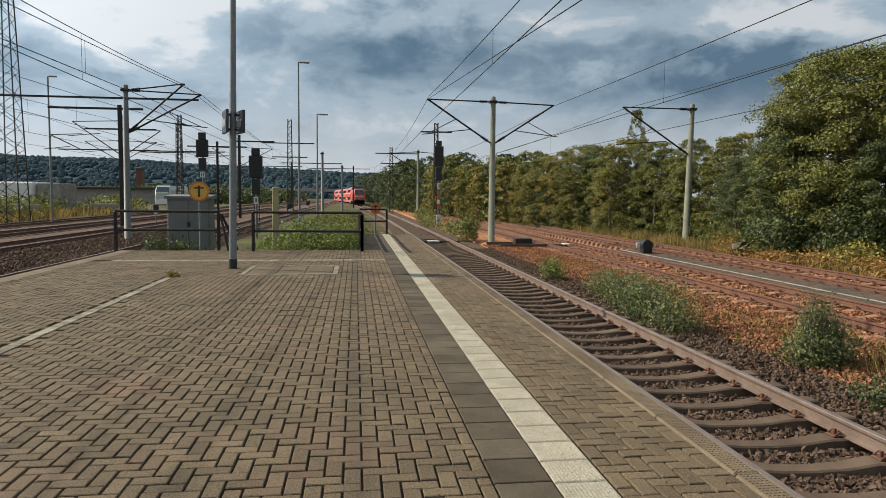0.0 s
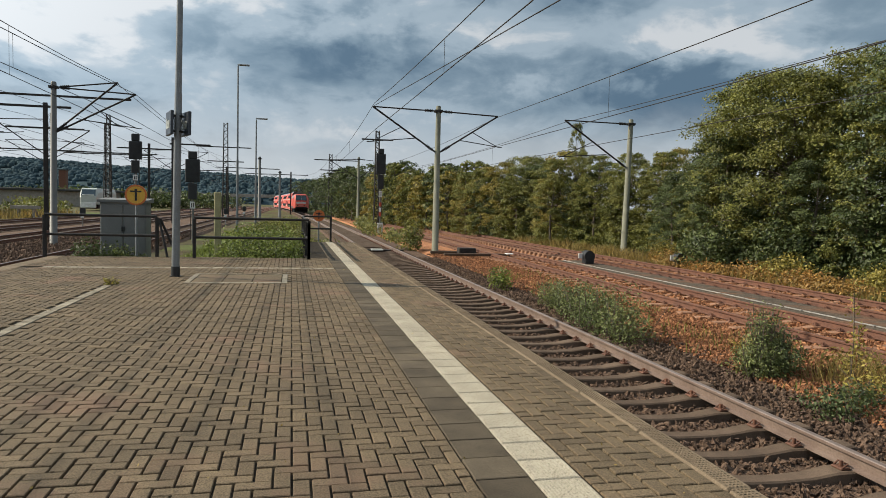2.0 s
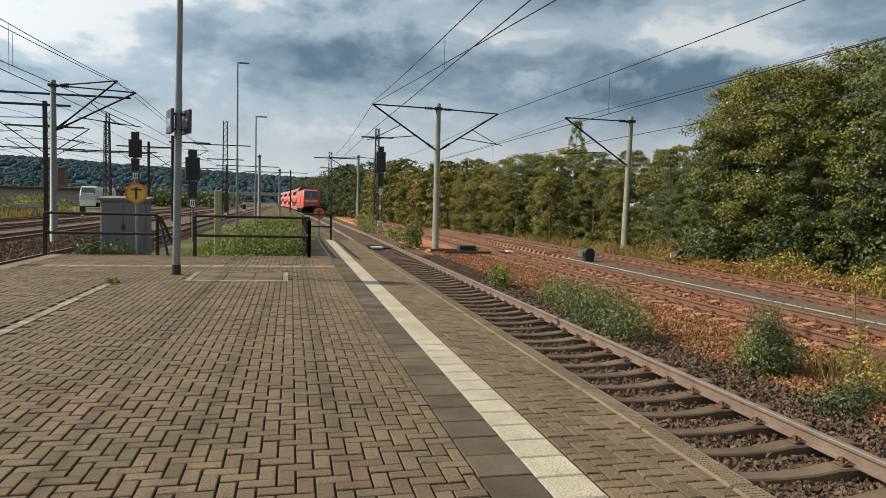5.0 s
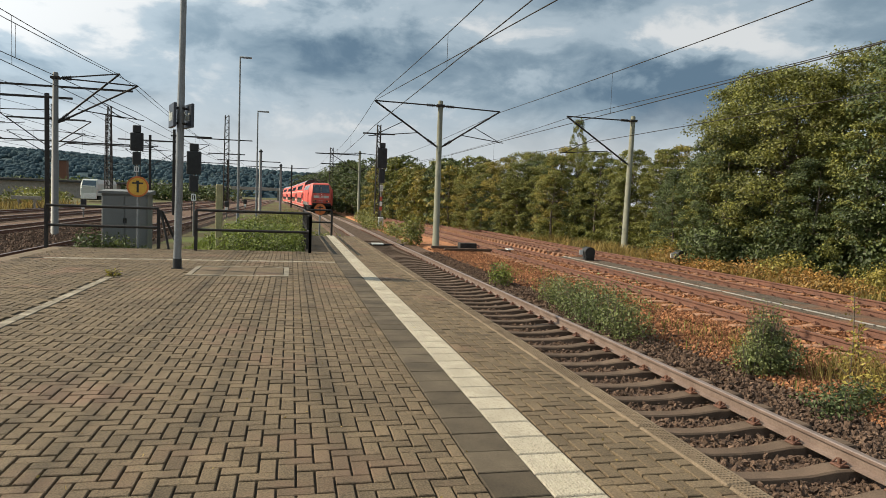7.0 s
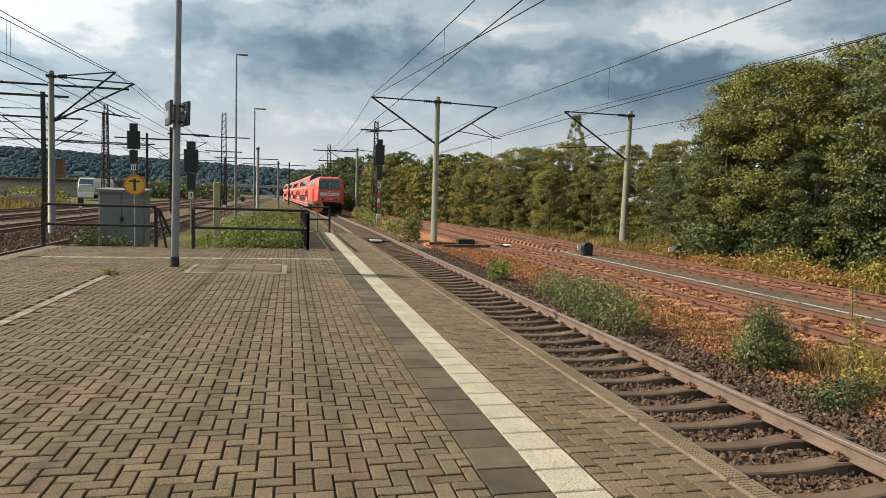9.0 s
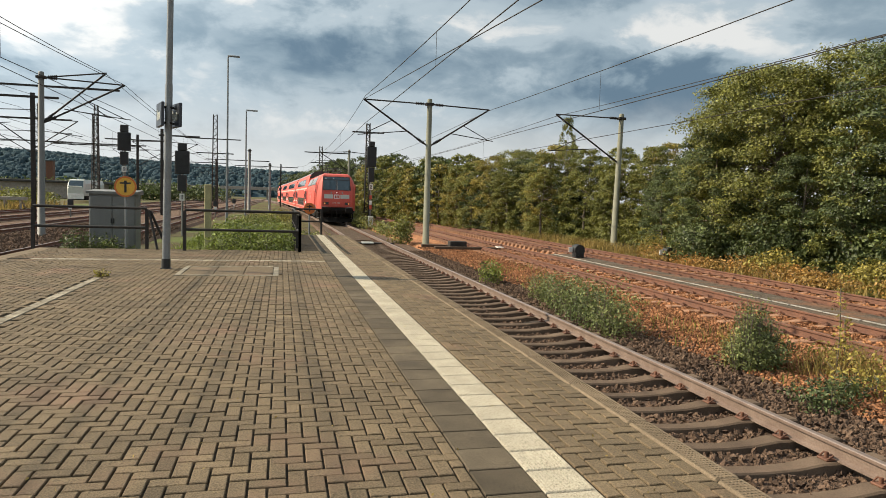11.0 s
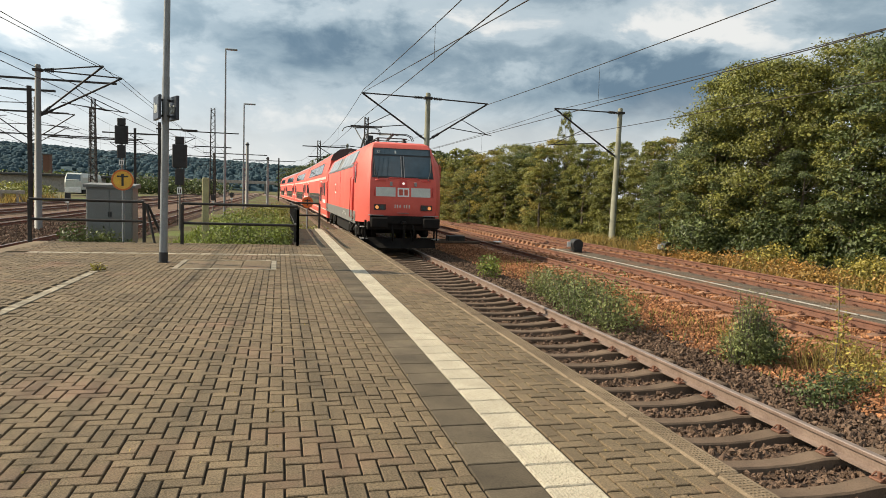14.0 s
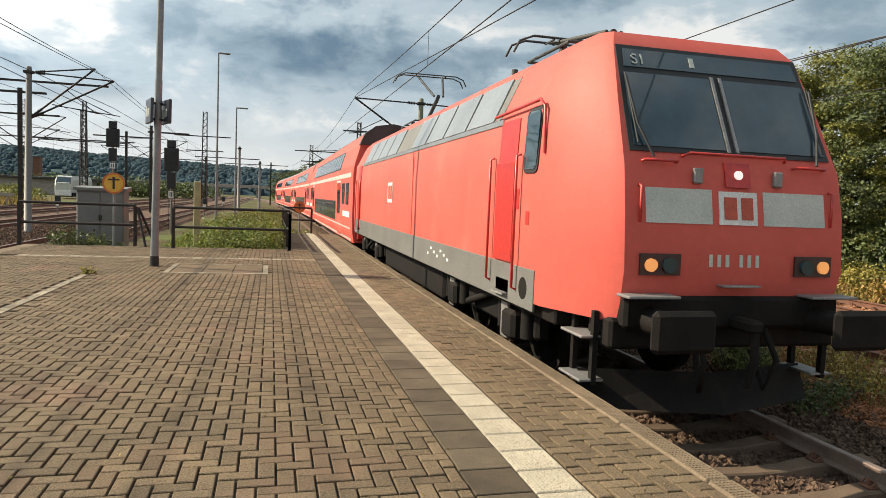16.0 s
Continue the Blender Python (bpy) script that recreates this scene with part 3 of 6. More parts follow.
stones("ballast_stones", 15000, (1.25, 3.6, -0.5, 26), RAIL_Z - 0.262, BALLAST, "loose brown ballast stones between the sleepers", (0.022, 0.046))
stones("ballast_stones", 15000, (3.6, 5.4, -0.5, 26), RAIL_Z - 0.218, BALLAST, "loose brown ballast stones on the track shoulder", (0.018, 0.042))
stones("rusty_gravel", 26000, (4.9, 7.5, 1.0, 28), RAIL_Z - 0.2, BALLASTR, "loose rust-coloured ballast stones beside the track", (0.018, 0.042))
stones("rusty_gravel", 5000, (7.2, 9.7, 5.0, 30), RAIL_Z - 0.2, BALLASTR, "loose rust-coloured ballast stones between rusty rails")
stones("rusty_gravel", 4000, (10.9, 13.2, 8.0, 30), RAIL_Z - 0.2, BALLASTR, "loose rusty stones under the outer siding")


stones("ballast_stones", 9000, (-14.0, -7.5, 14, 44), RAIL_Z - 0.17, BALLAST, "loose brown ballast stones on the yard tracks", (0.04, 0.075))


def service_path():
    s = Shape()
    rings = []
    for y in range(-6, 25, 2):
        rings.append([(9.75, y, RAIL_Z - 0.4), (9.75, y, RAIL_Z - 0.11), (11.0, y, RAIL_Z - 0.11), (11.0, y, RAIL_Z - 0.4)])
    s.loft(rings)
    solid("service_path", s, ASPHALT, "grey gravel path between the sidings", kind="structure")
    c = thing("cable_duct", "pale concrete cable duct along the path", "cable duct")
    me = outward(Shape().box(-0.028, 0.028, 0.005, 0.96, -0.2, 0.0, 0.008).mesh("duct_lid", CONCRETE))
    for k in range(-4, 24):
        ob = new("duct_lid", me); ob.parent, ob.location = c, (10.05 + random.uniform(-0.02, 0.02), float(k), RAIL_Z - 0.09)


service_path()

# ---------------------------------------------------------------- masts, wires, lamps


def cantilever(s, root, tip, zlow):
    """Two tubes from a mast to a tip, with insulators: s is (tubes, insulators)."""
    tubes, ins = s
    root, tip = Vector(root), Vector(tip)
    low = Vector((root.x, root.y, zlow))
    tubes.tube(root, tip, 0.035, sides=6)
    tubes.tube(low, tip, 0.045, sides=6)
    for a in (root, low):
        d = (tip - a).normalized()
        for k in range(5):
            ins.tube(a + d * (0.18 + k * 0.08), a + d * (0.22 + k * 0.08), 0.07, sides=8)


def concrete_mast(x, y, h, label, r0=0.17, r1=0.12, arms=(), lean=0.0, steady=True, z0=GROUND_Z, skin=None):
    m = thing("catenary_mast", label, "mast", pose(x, y, z0, 0, lean, 0), group="catenary masts")
    s = Shape()
    rings = [[(math.cos(a) * r, math.sin(a) * r, z) for a in [2 * math.pi * i / 12 for i in range(12)]] for r, z in ((r0 + 0.06, -0.2), (r0 + 0.06, 0.05), (r0, 0.07), (r1, h - 0.05), (r1 * 0.8, h))]
    s.loft(rings, smooth=True)
    part("pole", s, skin or MASTC, m)
    for tipx, tipz, lowz in arms:
        tubes, ins = Shape(), Shape()
        sg = 1 if tipx > 0 else -1
        cantilever((tubes, ins), (sg * r1, 0, h - 0.25), (tipx, 0, tipz), lowz)
        if steady:
            a = Vector((sg * r1, 0, lowz)).lerp(Vector((tipx, 0, tipz)), 0.55)
            tubes.tube(a, (tipx * 1.02, 0, lowz + 0.35), 0.02, sides=5)
            tubes.tube((tipx * 0.35, 0, lowz + 0.62), (tipx * 1.08, 0, lowz + 0.35), 0.022, sides=5)
        part("cantilever", tubes, DARKSTEEL, m)
        part("insulator", ins, DARKSTEEL, m, kind="stuff")
    b = Shape()
    for z in (h - 0.25,):
        b.box(-r1 - 0.08, r1 + 0.08, -r1 - 0.03, r1 + 0.03, z - 0.06, z + 0.06, 0.01)
    part("bracket", b, DARKSTEEL, m)
    return m


concrete_mast(5.58, 29.43, 7.17, "round concrete catenary mast with two dark cantilever arms", arms=((-3.2, 6.97, 4.95), (3.02, 6.83, 4.95)))
concrete_mast(15.9, 29.85, 7.13, "leaning round concrete catenary mast by the trees with one arm", arms=((-3.7, 6.83, 4.6),), lean=1.0)
concrete_mast(-12.2, 31.8, 7.6, "concrete catenary mast over the yard tracks with two arms", arms=((2.75, 7.75, 5.35), (3.55, 7.25, 5.3)), lean=0.5, skin=SKIRT)
concrete_mast(6.0, 74.0, 7.63, "round concrete catenary mast beside the main track", arms=((-3.3, 7.2, 5.3), (2.6, 7.2, 5.3)))
concrete_mast(-5.3, 86, 8.0, "slim grey mast beside the yard", r0=0.2, r1=0.16, skin=SKIRT)
concrete_mast(-2.95, 95, 6.7, "slim grey mast beside the yard track", r0=0.18, r1=0.14, skin=SKIRT)


def yard_mast(x, y, h, label, beams, arms):
    """Dark steel mast with straight cross beams and small cantilevers."""
    m = thing("catenary_mast", label, "mast", pose(x, y, GROUND_Z), group="catenary masts")
    part("pole", Shape().box(-0.11, 0.11, -0.09, 0.09, -0.2, h, 0.01).box(-0.14, 0.14, -0.02, 0.02, 0, h), DARKSTEEL, m)
    for x0, x1, z in beams:
        part("crossarm", Shape().box(x0, x1, -0.06, 0.06, z - 0.07, z + 0.07, 0.01), DARKSTEEL, m)
    for sx, tx, z, tz in arms:
        part("cantilever", Shape().tube((sx, 0, z), (tx, 0, tz), 0.035, sides=6).tube((sx, 0, tz + 0.1), (tx, 0, tz), 0.03, sides=6).tube((sx + (tx - sx) * 0.4, 0, tz - 0.75), (tx * 1.1, 0, tz - 0.95), 0.025, sides=5), DARKSTEEL, m)
    return m


yard_mast(-16.7, 45, 8.25, "dark steel catenary mast with a long cross beam", ((-4.5, 1.5, 8.0),), ((0.1, 2.6, 4.8, 6.6), (-0.1, -3.0, 5.0, 7.1), (-2.4, -4.4, 5.2, 6.2)))
yard_mast(-21.5, 60, 8.4, "dark steel catenary mast further along the yard", ((-3, 3, 8.0),), ((0.1, 3.0, 5.2, 6.9), (-0.1, -3.0, 5.2, 6.9)))
yard_mast(-12.4, 66, 8.2, "dark steel catenary mast between yard tracks", ((-0.3, 3.4, 7.6),), ((0.1, 3.2, 5.2, 6.9), (-0.1, -2.6, 5.2, 6.9)))
yard_mast(-17.2, 80, 8.6, "dark steel catenary mast between yard tracks", ((-3.4, 3.4, 8.0),), ((0.1, 3.0, 5.2, 6.9), (-0.1, -2.6, 5.2, 6.9)))
yard_mast(-6.8, 118, 8.4, "distant dark steel catenary mast", ((-7, 3.4, 8.0),), ((0.1, 3.0, 5.2, 6.9),))
yard_mast(-1.5, 140, 8.6, "distant dark steel catenary mast by the curve", ((-9, 3.4, 8.0),), ((0.1, 3.0, 5.2, 6.9),))
yard_mast(-13.0, 128, 8.4, "distant dark steel catenary mast", ((-9, 2.0, 7.8),), ((0.1, 3.0, 5.2, 6.9), (-0.1, -2.6, 5.2, 6.9)))


def lattice_mast(x, y, h, w0, w1, label, arms=(), yaw=0):
    m = thing("lattice_mast", label, "mast", pose(x, y, GROUND_Z - 0.1, 0, 0, yaw), group="lattice masts")
    lace = Shape()
    n = max(6, int(h / (w0 * 1.1)))
    for sx in (-1, 1):
        for sy in (-1, 1):
            part("leg", Shape().tube((sx * w0, sy * w0, 0), (sx * w1, sy * w1, h), 0.05, sides=4), DARKSTEEL, m)
    for k in range(n):
        a, b = k / n, (k + 1) / n
        wa, wb = w0 + (w1 - w0) * a, w0 + (w1 - w0) * b
        za, zb = h * a, h * b
        f = 1 if k % 2 else -1
        for s in (-1, 1):
            lace.tube((-f * wa, s * wa, za), (f * wb, s * wb, zb), 0.025, sides=4)
            lace.tube((s * wa, f * wa, za), (s * wb, -f * wb, zb), 0.025, sides=4)
    part("lacing", lace, DARKSTEEL, m, kind="stuff")
    for x0, x1, z in arms:
        part("crossarm", Shape().box(x0, x1, -0.06, 0.06, z - 0.07, z + 0.07), DARKSTEEL, m)
    return m


lattice_mast(-26.4, 51, 19, 0.85, 0.35, "tall dark lattice mast over the yard", arms=((-4, 13.5, 9.6),))
lattice_mast(4.3, 100, 9.8, 0.28, 0.2, "dark lattice mast beyond the platform end", arms=((-2.4, 4.2, 8.9), (-1.5, 1.5, 7.4)))
lattice_mast(7.1, 66, 9.9, 0.24, 0.16, "slim lattice mast behind the signal", arms=((-1.6, 1.6, 9.0),))
lattice_mast(-10.5, 98, 13.4, 0.4, 0.25, "dark lattice mast among the yard tracks", arms=((-4, 3.5, 10.0), (-2.5, 2.5, 8.0)))
lattice_mast(-24.5, 92, 12, 0.4, 0.25, "dark lattice mast in the yard", arms=((-6, 6, 8.2),))
lattice_mast(-27.5, 105, 14.5, 0.4, 0.22, "dark lattice mast in the yard", arms=((-6, 6, 8.8),))
lattice_mast(-30.0, 88, 12.4, 0.4, 0.25, "dark lattice mast in the yard", arms=((-8, 4, 8.0),))


def lamp_post(x, y, h, label, reach=0.7, r=0.09):
    m = thing("street_lamp", label, "lamp post", pose(x, y, GROUND_Z), group="yard lamps")
    part("pole", Shape().tube((0, 0, 0), (0, 0, h * 0.45), r, r * 0.85, 10).tube((0, 0, h * 0.45), (0, 0, h), r * 0.7, r * 0.55, 10), GALV, m)
    hd = Shape()
    hd.loft([[(reach * t, sy * w, h + 0.03 + z) for sy, z in ((-1, 0), (1, 0), (1, 0.06), (0, 0.11), (-1, 0.06))] for t, w in ((-0.05, 0.05), (0.2, 0.13), (0.9, 0.16), (1.05, 0.1))])
    part("lamp_head", hd, GALV, m)
    return m


lamp_post(-4.9, 44.5, 11.28, "tall grey steel lamp post with a flat head", 0.7)
lamp_post(-4.05, 51.5, 8.62, "grey steel lamp post with a flat head", 0.8)
lamp_post(-24.05, 52, 11.05, "slim grey lamp post beyond the yard", 0.6, 0.1)


def wire(s, a, b, sag, r=0.011, n=14):
    a, b = Vector(a), Vector(b)
    pts = [a.lerp(b, t / n) - Vector((0, 0, sag * 4 * (t / n) * (1 - t / n))) for t in range(n + 1)]
    s.path(pts, r, 5)
    return pts


def catenary(name, label, xs, ys, z_contact, z_mess, sag, r=0.013, dy=9.0):
    t = thing(name, label, "overhead wire")
    c, m, d = Shape(), Shape(), Shape()
    for (xa, ya), (xb, yb) in zip(zip(xs, ys), zip(xs[1:], ys[1:])):
        pm = wire(m, (xa, ya, z_mess), (xb, yb, z_mess), sag, r)
        pc = wire(c, (xa, ya, z_contact), (xb, yb, z_contact), 0.02, r)
        k = max(2, int((yb - ya) / dy))
        for i in range(1, k):
            f = i / k
            a = Vector((xa, ya, z_mess)).lerp(Vector((xb, yb, z_mess)), f) - Vector((0, 0, sag * 4 * f * (1 - f)))
            b = Vector((xa, ya, z_contact)).lerp(Vector((xb, yb, z_contact)), f)
            d.tube(a, b, 0.006, sides=4)
    part("contact_wire", c, DARKSTEEL, t)
    part("messenger_wire", m, DARKSTEEL, t)
    part("droppers", d, DARKSTEEL, t, kind="stuff")
    return t


catenary("overhead_line_main", "dark overhead line above the platform track", (2.85, 2.45, 2.65, 1.3, -1.5, -6.5), (-30, 29.43, 74, 112, 185, 260), 5.05, 6.35, 0.55, dy=12)
catenary("overhead_line_siding", "dark overhead line above the siding", (8.5, 8.55, 8.6, 8.2), (-32, 29.43, 74, 104), 4.55, 6.0, 0.3, dy=12)
catenary("overhead_line_outer", "dark overhead line above the outer siding", (12.6, 12.3, 12.0), (-30, 29.85, 80), 4.55, 6.0, 0.3, dy=12)
catenary("overhead_line_yard", "dark overhead line above the yard track", (-9.0, -9.4, -9.0, -9.0), (-20, 31.8, 86, 150), 5.0, 6.9, 0.7, dy=11)
catenary("overhead_line_yard", "dark overhead line above the yard track", (-11.0, -8.6, -9.5), (-20, 31.8, 98), 5.2, 6.45, 0.4, dy=11)
catenary("overhead_line_yard", "dark overhead line above the middle yard track", (-15.0, -15.0, -15.0, -15.0), (-25, 45, 98, 160), 5.0, 6.9, 0.7, dy=11)
catenary("overhead_line_yard", "dark overhead line above the outer yard track", (-19.5, -19.5, -19.5, -19.5), (-25, 51, 98, 160), 5.0, 7.2, 0.7, dy=11)
catenary("overhead_line_yard", "dark overhead line above the far yard track", (-24.0, -24.0, -24.0, -24.0), (-25, 51, 105, 160), 5.0, 7.2, 0.7, dy=11)


def spare_wire():
    t = thing("overhead_wire", "single dark overhead wire crossing the platform track", "overhead wire")
    s = Shape()
    wire(s, (4.66, -30, 3.42), (2.4, 29.4, 6.2), 0.03, 0.013)
    part("contact_wire", s, DARKSTEEL, t)


spare_wire()


def signal(x, y, z_top, head_h, w, label, mark=True):
    s = thing("signal", label, "railway signal", pose(x, y, GROUND_Z), group="light signals")
    h = z_top - GROUND_Z
    part("post", Shape().tube((0, 0.12, 0), (0, 0.12, h - 0.3), 0.06, 0.05, 8), SKIRT, s)
    part("signal_head", Shape().box(-w, w, -0.06, 0.1, h - head_h, h, 0.03), BLACK, s)
    part("lower_head", Shape().box(-w * 0.62, w * 0.62, -0.08, 0.08, h - head_h * 1.75, h - head_h * 1.05, 0.02), BLACK, s)
    part("upper_head", Shape().box(-w * 0.62, w * 0.62, -0.05, 0.09, h + 0.004, h + 0.4, 0.03), BLACK, s)
    for k in range(4):
        zz = h - head_h * (0.18 + 0.2 * k)
        lens = Shape()
        lens.tube((w * 0.4 * (-1) ** k, -0.06, zz), (w * 0.4 * (-1) ** k, -0.13, zz), 0.085, 0.1, 10)
        part("hood", lens, BLACK, s)
    if mark:
        part("number_plate", Shape().box(-0.12, 0.12, -0.05, -0.03, h - head_h * 2.15, h - head_h * 1.85), WHITE, s)
        part("bar_mark", Shape().box(-0.06, -0.02, -0.056, -0.052, h - head_h * 2.1, h - head_h * 1.9).box(0.02, 0.07, -0.056, -0.052, h - head_h * 2.1, h - head_h * 1.9), BLACK, s)
    lad = Shape()
    for sx in (-0.14, 0.14):
        lad.tube((sx, 0.28, 0.2), (sx, 0.28, h), 0.015, sides=5)
    for k in range(int(h / 0.35)):
        lad.tube((-0.14, 0.28, 0.3 + k * 0.35), (0.14, 0.28, 0.3 + k * 0.35), 0.012, sides=5)
    part("ladder", lad, DARKSTEEL, s)
    return s


signal(-9.6, 36.5, 4.62, 0.98, 0.33, "black multi-lens light signal on a steel post")
signal(-6.4, 34.5, 3.66, 1.2, 0.36, "black light signal with a white plate among the tracks")
SIGNAL_C = signal(5.2, 48.0, 5.35, 1.5, 0.36, "black light signal beside the main track by the shrubs")
for z, m in ((2.35, REDMARK), (1.95, WHITE), (1.6, REDMARK)):
    part("mast_mark", Shape().box(-0.09, 0.09, 0.02, 0.05, z - 0.15, z + 0.15, 0.005), m, SIGNAL_C)
part("switch_box", Shape().box(-0.2, 0.2, -0.3, 0.0, 0.1, 0.95, 0.03), PALEGREY, SIGNAL_C)
# ---------------------------------------------------------------- platform furniture


def sign_post():
    p = thing("sign_post", "tall grey steel post with a dark station name board", "post", pose(-3.57, 11.03, 0, 0, 0.8, 0))
    part("pole", Shape().tube((0, 0, 0.16), (0, 0, 3.6), 0.075, 0.068, 14).tube((0, 0, 3.6), (0, 0, 9.0), 0.062, 0.05, 14), GALV, p)
    part("base_sleeve", Shape().tube((0, 0, 0), (0, 0, 0.2), 0.085, 0.085, 14).box(-0.1, 0.1, -0.1, 0.1, 0, 0.015, 0.005), BLACK, p, "black base sleeve")
    for nm, x, yaw in (("name_board", 0.14, -66), ("name_board", -0.15, -72)):
        b = part(nm, Shape().box(-0.29, 0.29, -0.03, 0.03, -0.23, 0.23, 0.01), SIGNBLUE, p)
        b.matrix_basis = pose(x, 0.0, 3.0, 0, 0, yaw)
        w = Shape()
        for k, (a, c, z0, z1) in enumerate(((-0.17, -0.11, -0.1, 0.1), (-0.08, -0.04, -0.1, 0.05), (-0.01, 0.03, -0.1, 0.05), (0.06, 0.1, -0.1, 0.05), (0.13, 0.18, -0.1, 0.05))):
            w.box(a, c, -0.036, -0.032, z0, z1)
        part("lettering_bars", w, PALEGREY, b)
    for z in (2.85, 3.15):
        part("board_clamp", Shape().box(-0.09, 0.09, -0.06, 0.06, z - 0.02, z + 0.02, 0.01), DARKSTEEL, p)


def fence_run(f, pts, h=1.06, posts=True, slim=0.035):
    """Posts at pts and two rails between them."""
    for p in pts:
        part("post", Shape().box(p[0] - 0.04, p[0] + 0.04, p[1] - 0.04, p[1] + 0.04, -0.1, h - 0.02, 0.006), DARKSTEEL, f)
    for a, b in zip(pts, pts[1:]):
        for z in (h, h * 0.52):
            part("rail", Shape().tube((a[0], a[1], z), (b[0], b[1], z), slim, sides=8), DARKSTEEL, f)


def fences():
    f = thing("fence", "low dark steel railing with two rails at the platform end", "fence")
    fence_run(f, [(-7.53, 16.06), (-4.8, 15.96)])
    for dx in (0.16,):
        part("brace", Shape().tube((-4.75, 15.96, 1.0), (-4.5, 15.7, 0.0), 0.035, sides=6), DARKSTEEL, f)
        part("brace", Shape().tube((-4.72, 15.98, 1.0), (-4.32, 16.1, 0.0), 0.035, sides=6), DARKSTEEL, f)
    g = thing("fence", "low dark steel railing round the overgrown bed", "fence")
    fence_run(g, [(-3.81, 15.55), (-0.87, 15.44)])
    fence_run(g, [(-0.87, 15.44), (-0.9, 17.0), (-0.9, 18.6), (-0.9, 20.4), (-0.9, 22.3), (-0.9, 24.2), (0.2, 24.2)], 1.0)


def t_sign(x, y, z, r, label, material, tilt=0, base=-0.1):
    s = thing("stop_sign", label, "railway sign", pose(x, y, base), group="round T signs")
    h = z - base
    part("post", Shape().tube((0, 0.05, 0), (0, 0.05, h + r * 0.6), 0.035, sides=8), GALV, s)
    part("disc", Shape().tube((0, 0, h), (0, -0.02, h), r, sides=28), material, s)
    ring = Shape()
    n = 28
    rings = [[(math.cos(a) * q, yy, h + math.sin(a) * q) for q, yy in ((r * 1.0, -0.018), (r * 1.0, -0.028), (r * 0.84, -0.028), (r * 0.84, -0.018))] for a in [2 * math.pi * i / n for i in range(n + 1)]]
    ring.loft(rings, caps=False)
    part("rim", ring, ORANGE, s)
    part("letter_shape", Shape().box(-r * 0.5, r * 0.5, -0.03, -0.022, h + r * 0.28, h + r * 0.42).box(-r * 0.10, r * 0.10, -0.03, -0.022, h - r * 0.55, h + r * 0.28).box(-r * 0.12, r * 0.12, -0.03, -0.022, h + r * 0.42, h + r * 0.58), BLACK, s)


def cabinet():
    c = thing("relay_cabinet", "grey steel trackside relay cabinet with a sloped lid", "cabinet", pose(-6.4, 19.8, -0.45))
    part("body", Shape().box(-0.66, 0.66, -0.4, 0.4, 0.05, 1.86, 0.015), CABINET, c)
    part("plinth", Shape().box(-0.7, 0.7, -0.44, 0.44, -0.4, 0.08, 0.01), CONCRETE, c)
    lid = Shape()
    lid.loft([[(x, -0.47, 1.84), (x, 0.47, 1.84), (x, 0.47, 1.98), (x, -0.47, 1.92)] for x in (-0.73, 0.73)])
    part("lid", lid, CABINET, c)
    for x0, x1 in ((-0.63, -0.01), (0.01, 0.63)):
        d = part("door", Shape().box(x0, x1, -0.425, -0.395, 0.15, 1.78, 0.01), CABINET, c)
        part("handle", Shape().box(x0 * 0.1 + 0.02, x0 * 0.1 + 0.06, -0.45, -0.42, 0.95, 1.1, 0.008), BLACK, d)


def small_posts():
    p = thing("marker_post", "weathered pale concrete marker post in the overgrown bed", "post", pose(-3.4, 17.2, -0.15))
    part("post", Shape().box(-0.09, 0.09, -0.09, 0.09, 0, 1.92, 0.02), mat("mossy_concrete", (0.36, 0.33, 0.17), (0.28, 0.25, 0.13), scale=3, fine=50, bump=0.5), p)
    for x, y in ((10.42, 22.3), (14.1, 21.6)):
        d = thing("point_lantern", "black round point lantern with white plates beside the siding", "lantern", pose(x, y, GROUND_Z + 0.1), group="point lanterns")
        part("housing", Shape().tube((-0.02, -0.2, 0.36), (-0.02, 0.2, 0.36), 0.22, sides=18).box(-0.2, 0.2, -0.16, 0.16, 0, 0.26, 0.03), BLACK, d)
        part("plate", Shape().box(-0.42, -0.26, -0.02, 0.02, 0.26, 0.46, 0.005), WHITE, d)
        part("foot", Shape().box(-0.4, 0.4, -0.15, 0.15, -0.1, 0.06, 0.01), RUST, d)
    b = thing("point_machine_rods", "wooden crossing boards and rods beside the points", "point machine", pose(6.6, 26.6, RAIL_Z - 0.14))
    part("beam", Shape().box(-1.2, 1.9, -0.1, 0.1, 0, 0.1, 0.01), SLEEPER, b)
    part("beam", Shape().box(-1.6, 0.6, 1.0, 1.2, 0, 0.12, 0.01), SLEEPER, b)
    part("machine", Shape().box(-0.4, 0.4, 0.35, 0.85, 0, 0.32, 0.03), DARKSTEEL, b)
    part("plate", Shape().box(1.7, 2.0, -0.25, 0.15, 0.08, 0.13, 0.01), WHITE, b)
    part("plate", Shape().box(-0.2, 0.1, 0.9, 1.1, 0.12, 0.3, 0.01), WHITE, b)
    w = thing("track_marker", "white board lying between the rails", "marker", pose(2.7, 29.4, RAIL_Z - 0.14))
    part("board", Shape().box(-0.28, 0.28, -0.3, 0.3, 0, 0.07, 0.01), PALEGREY, w)
    part("tie", Shape().box(-1.3, 1.3, -0.12, 0.12, -0.02, 0.05, 0.01), DARKSTEEL, w)


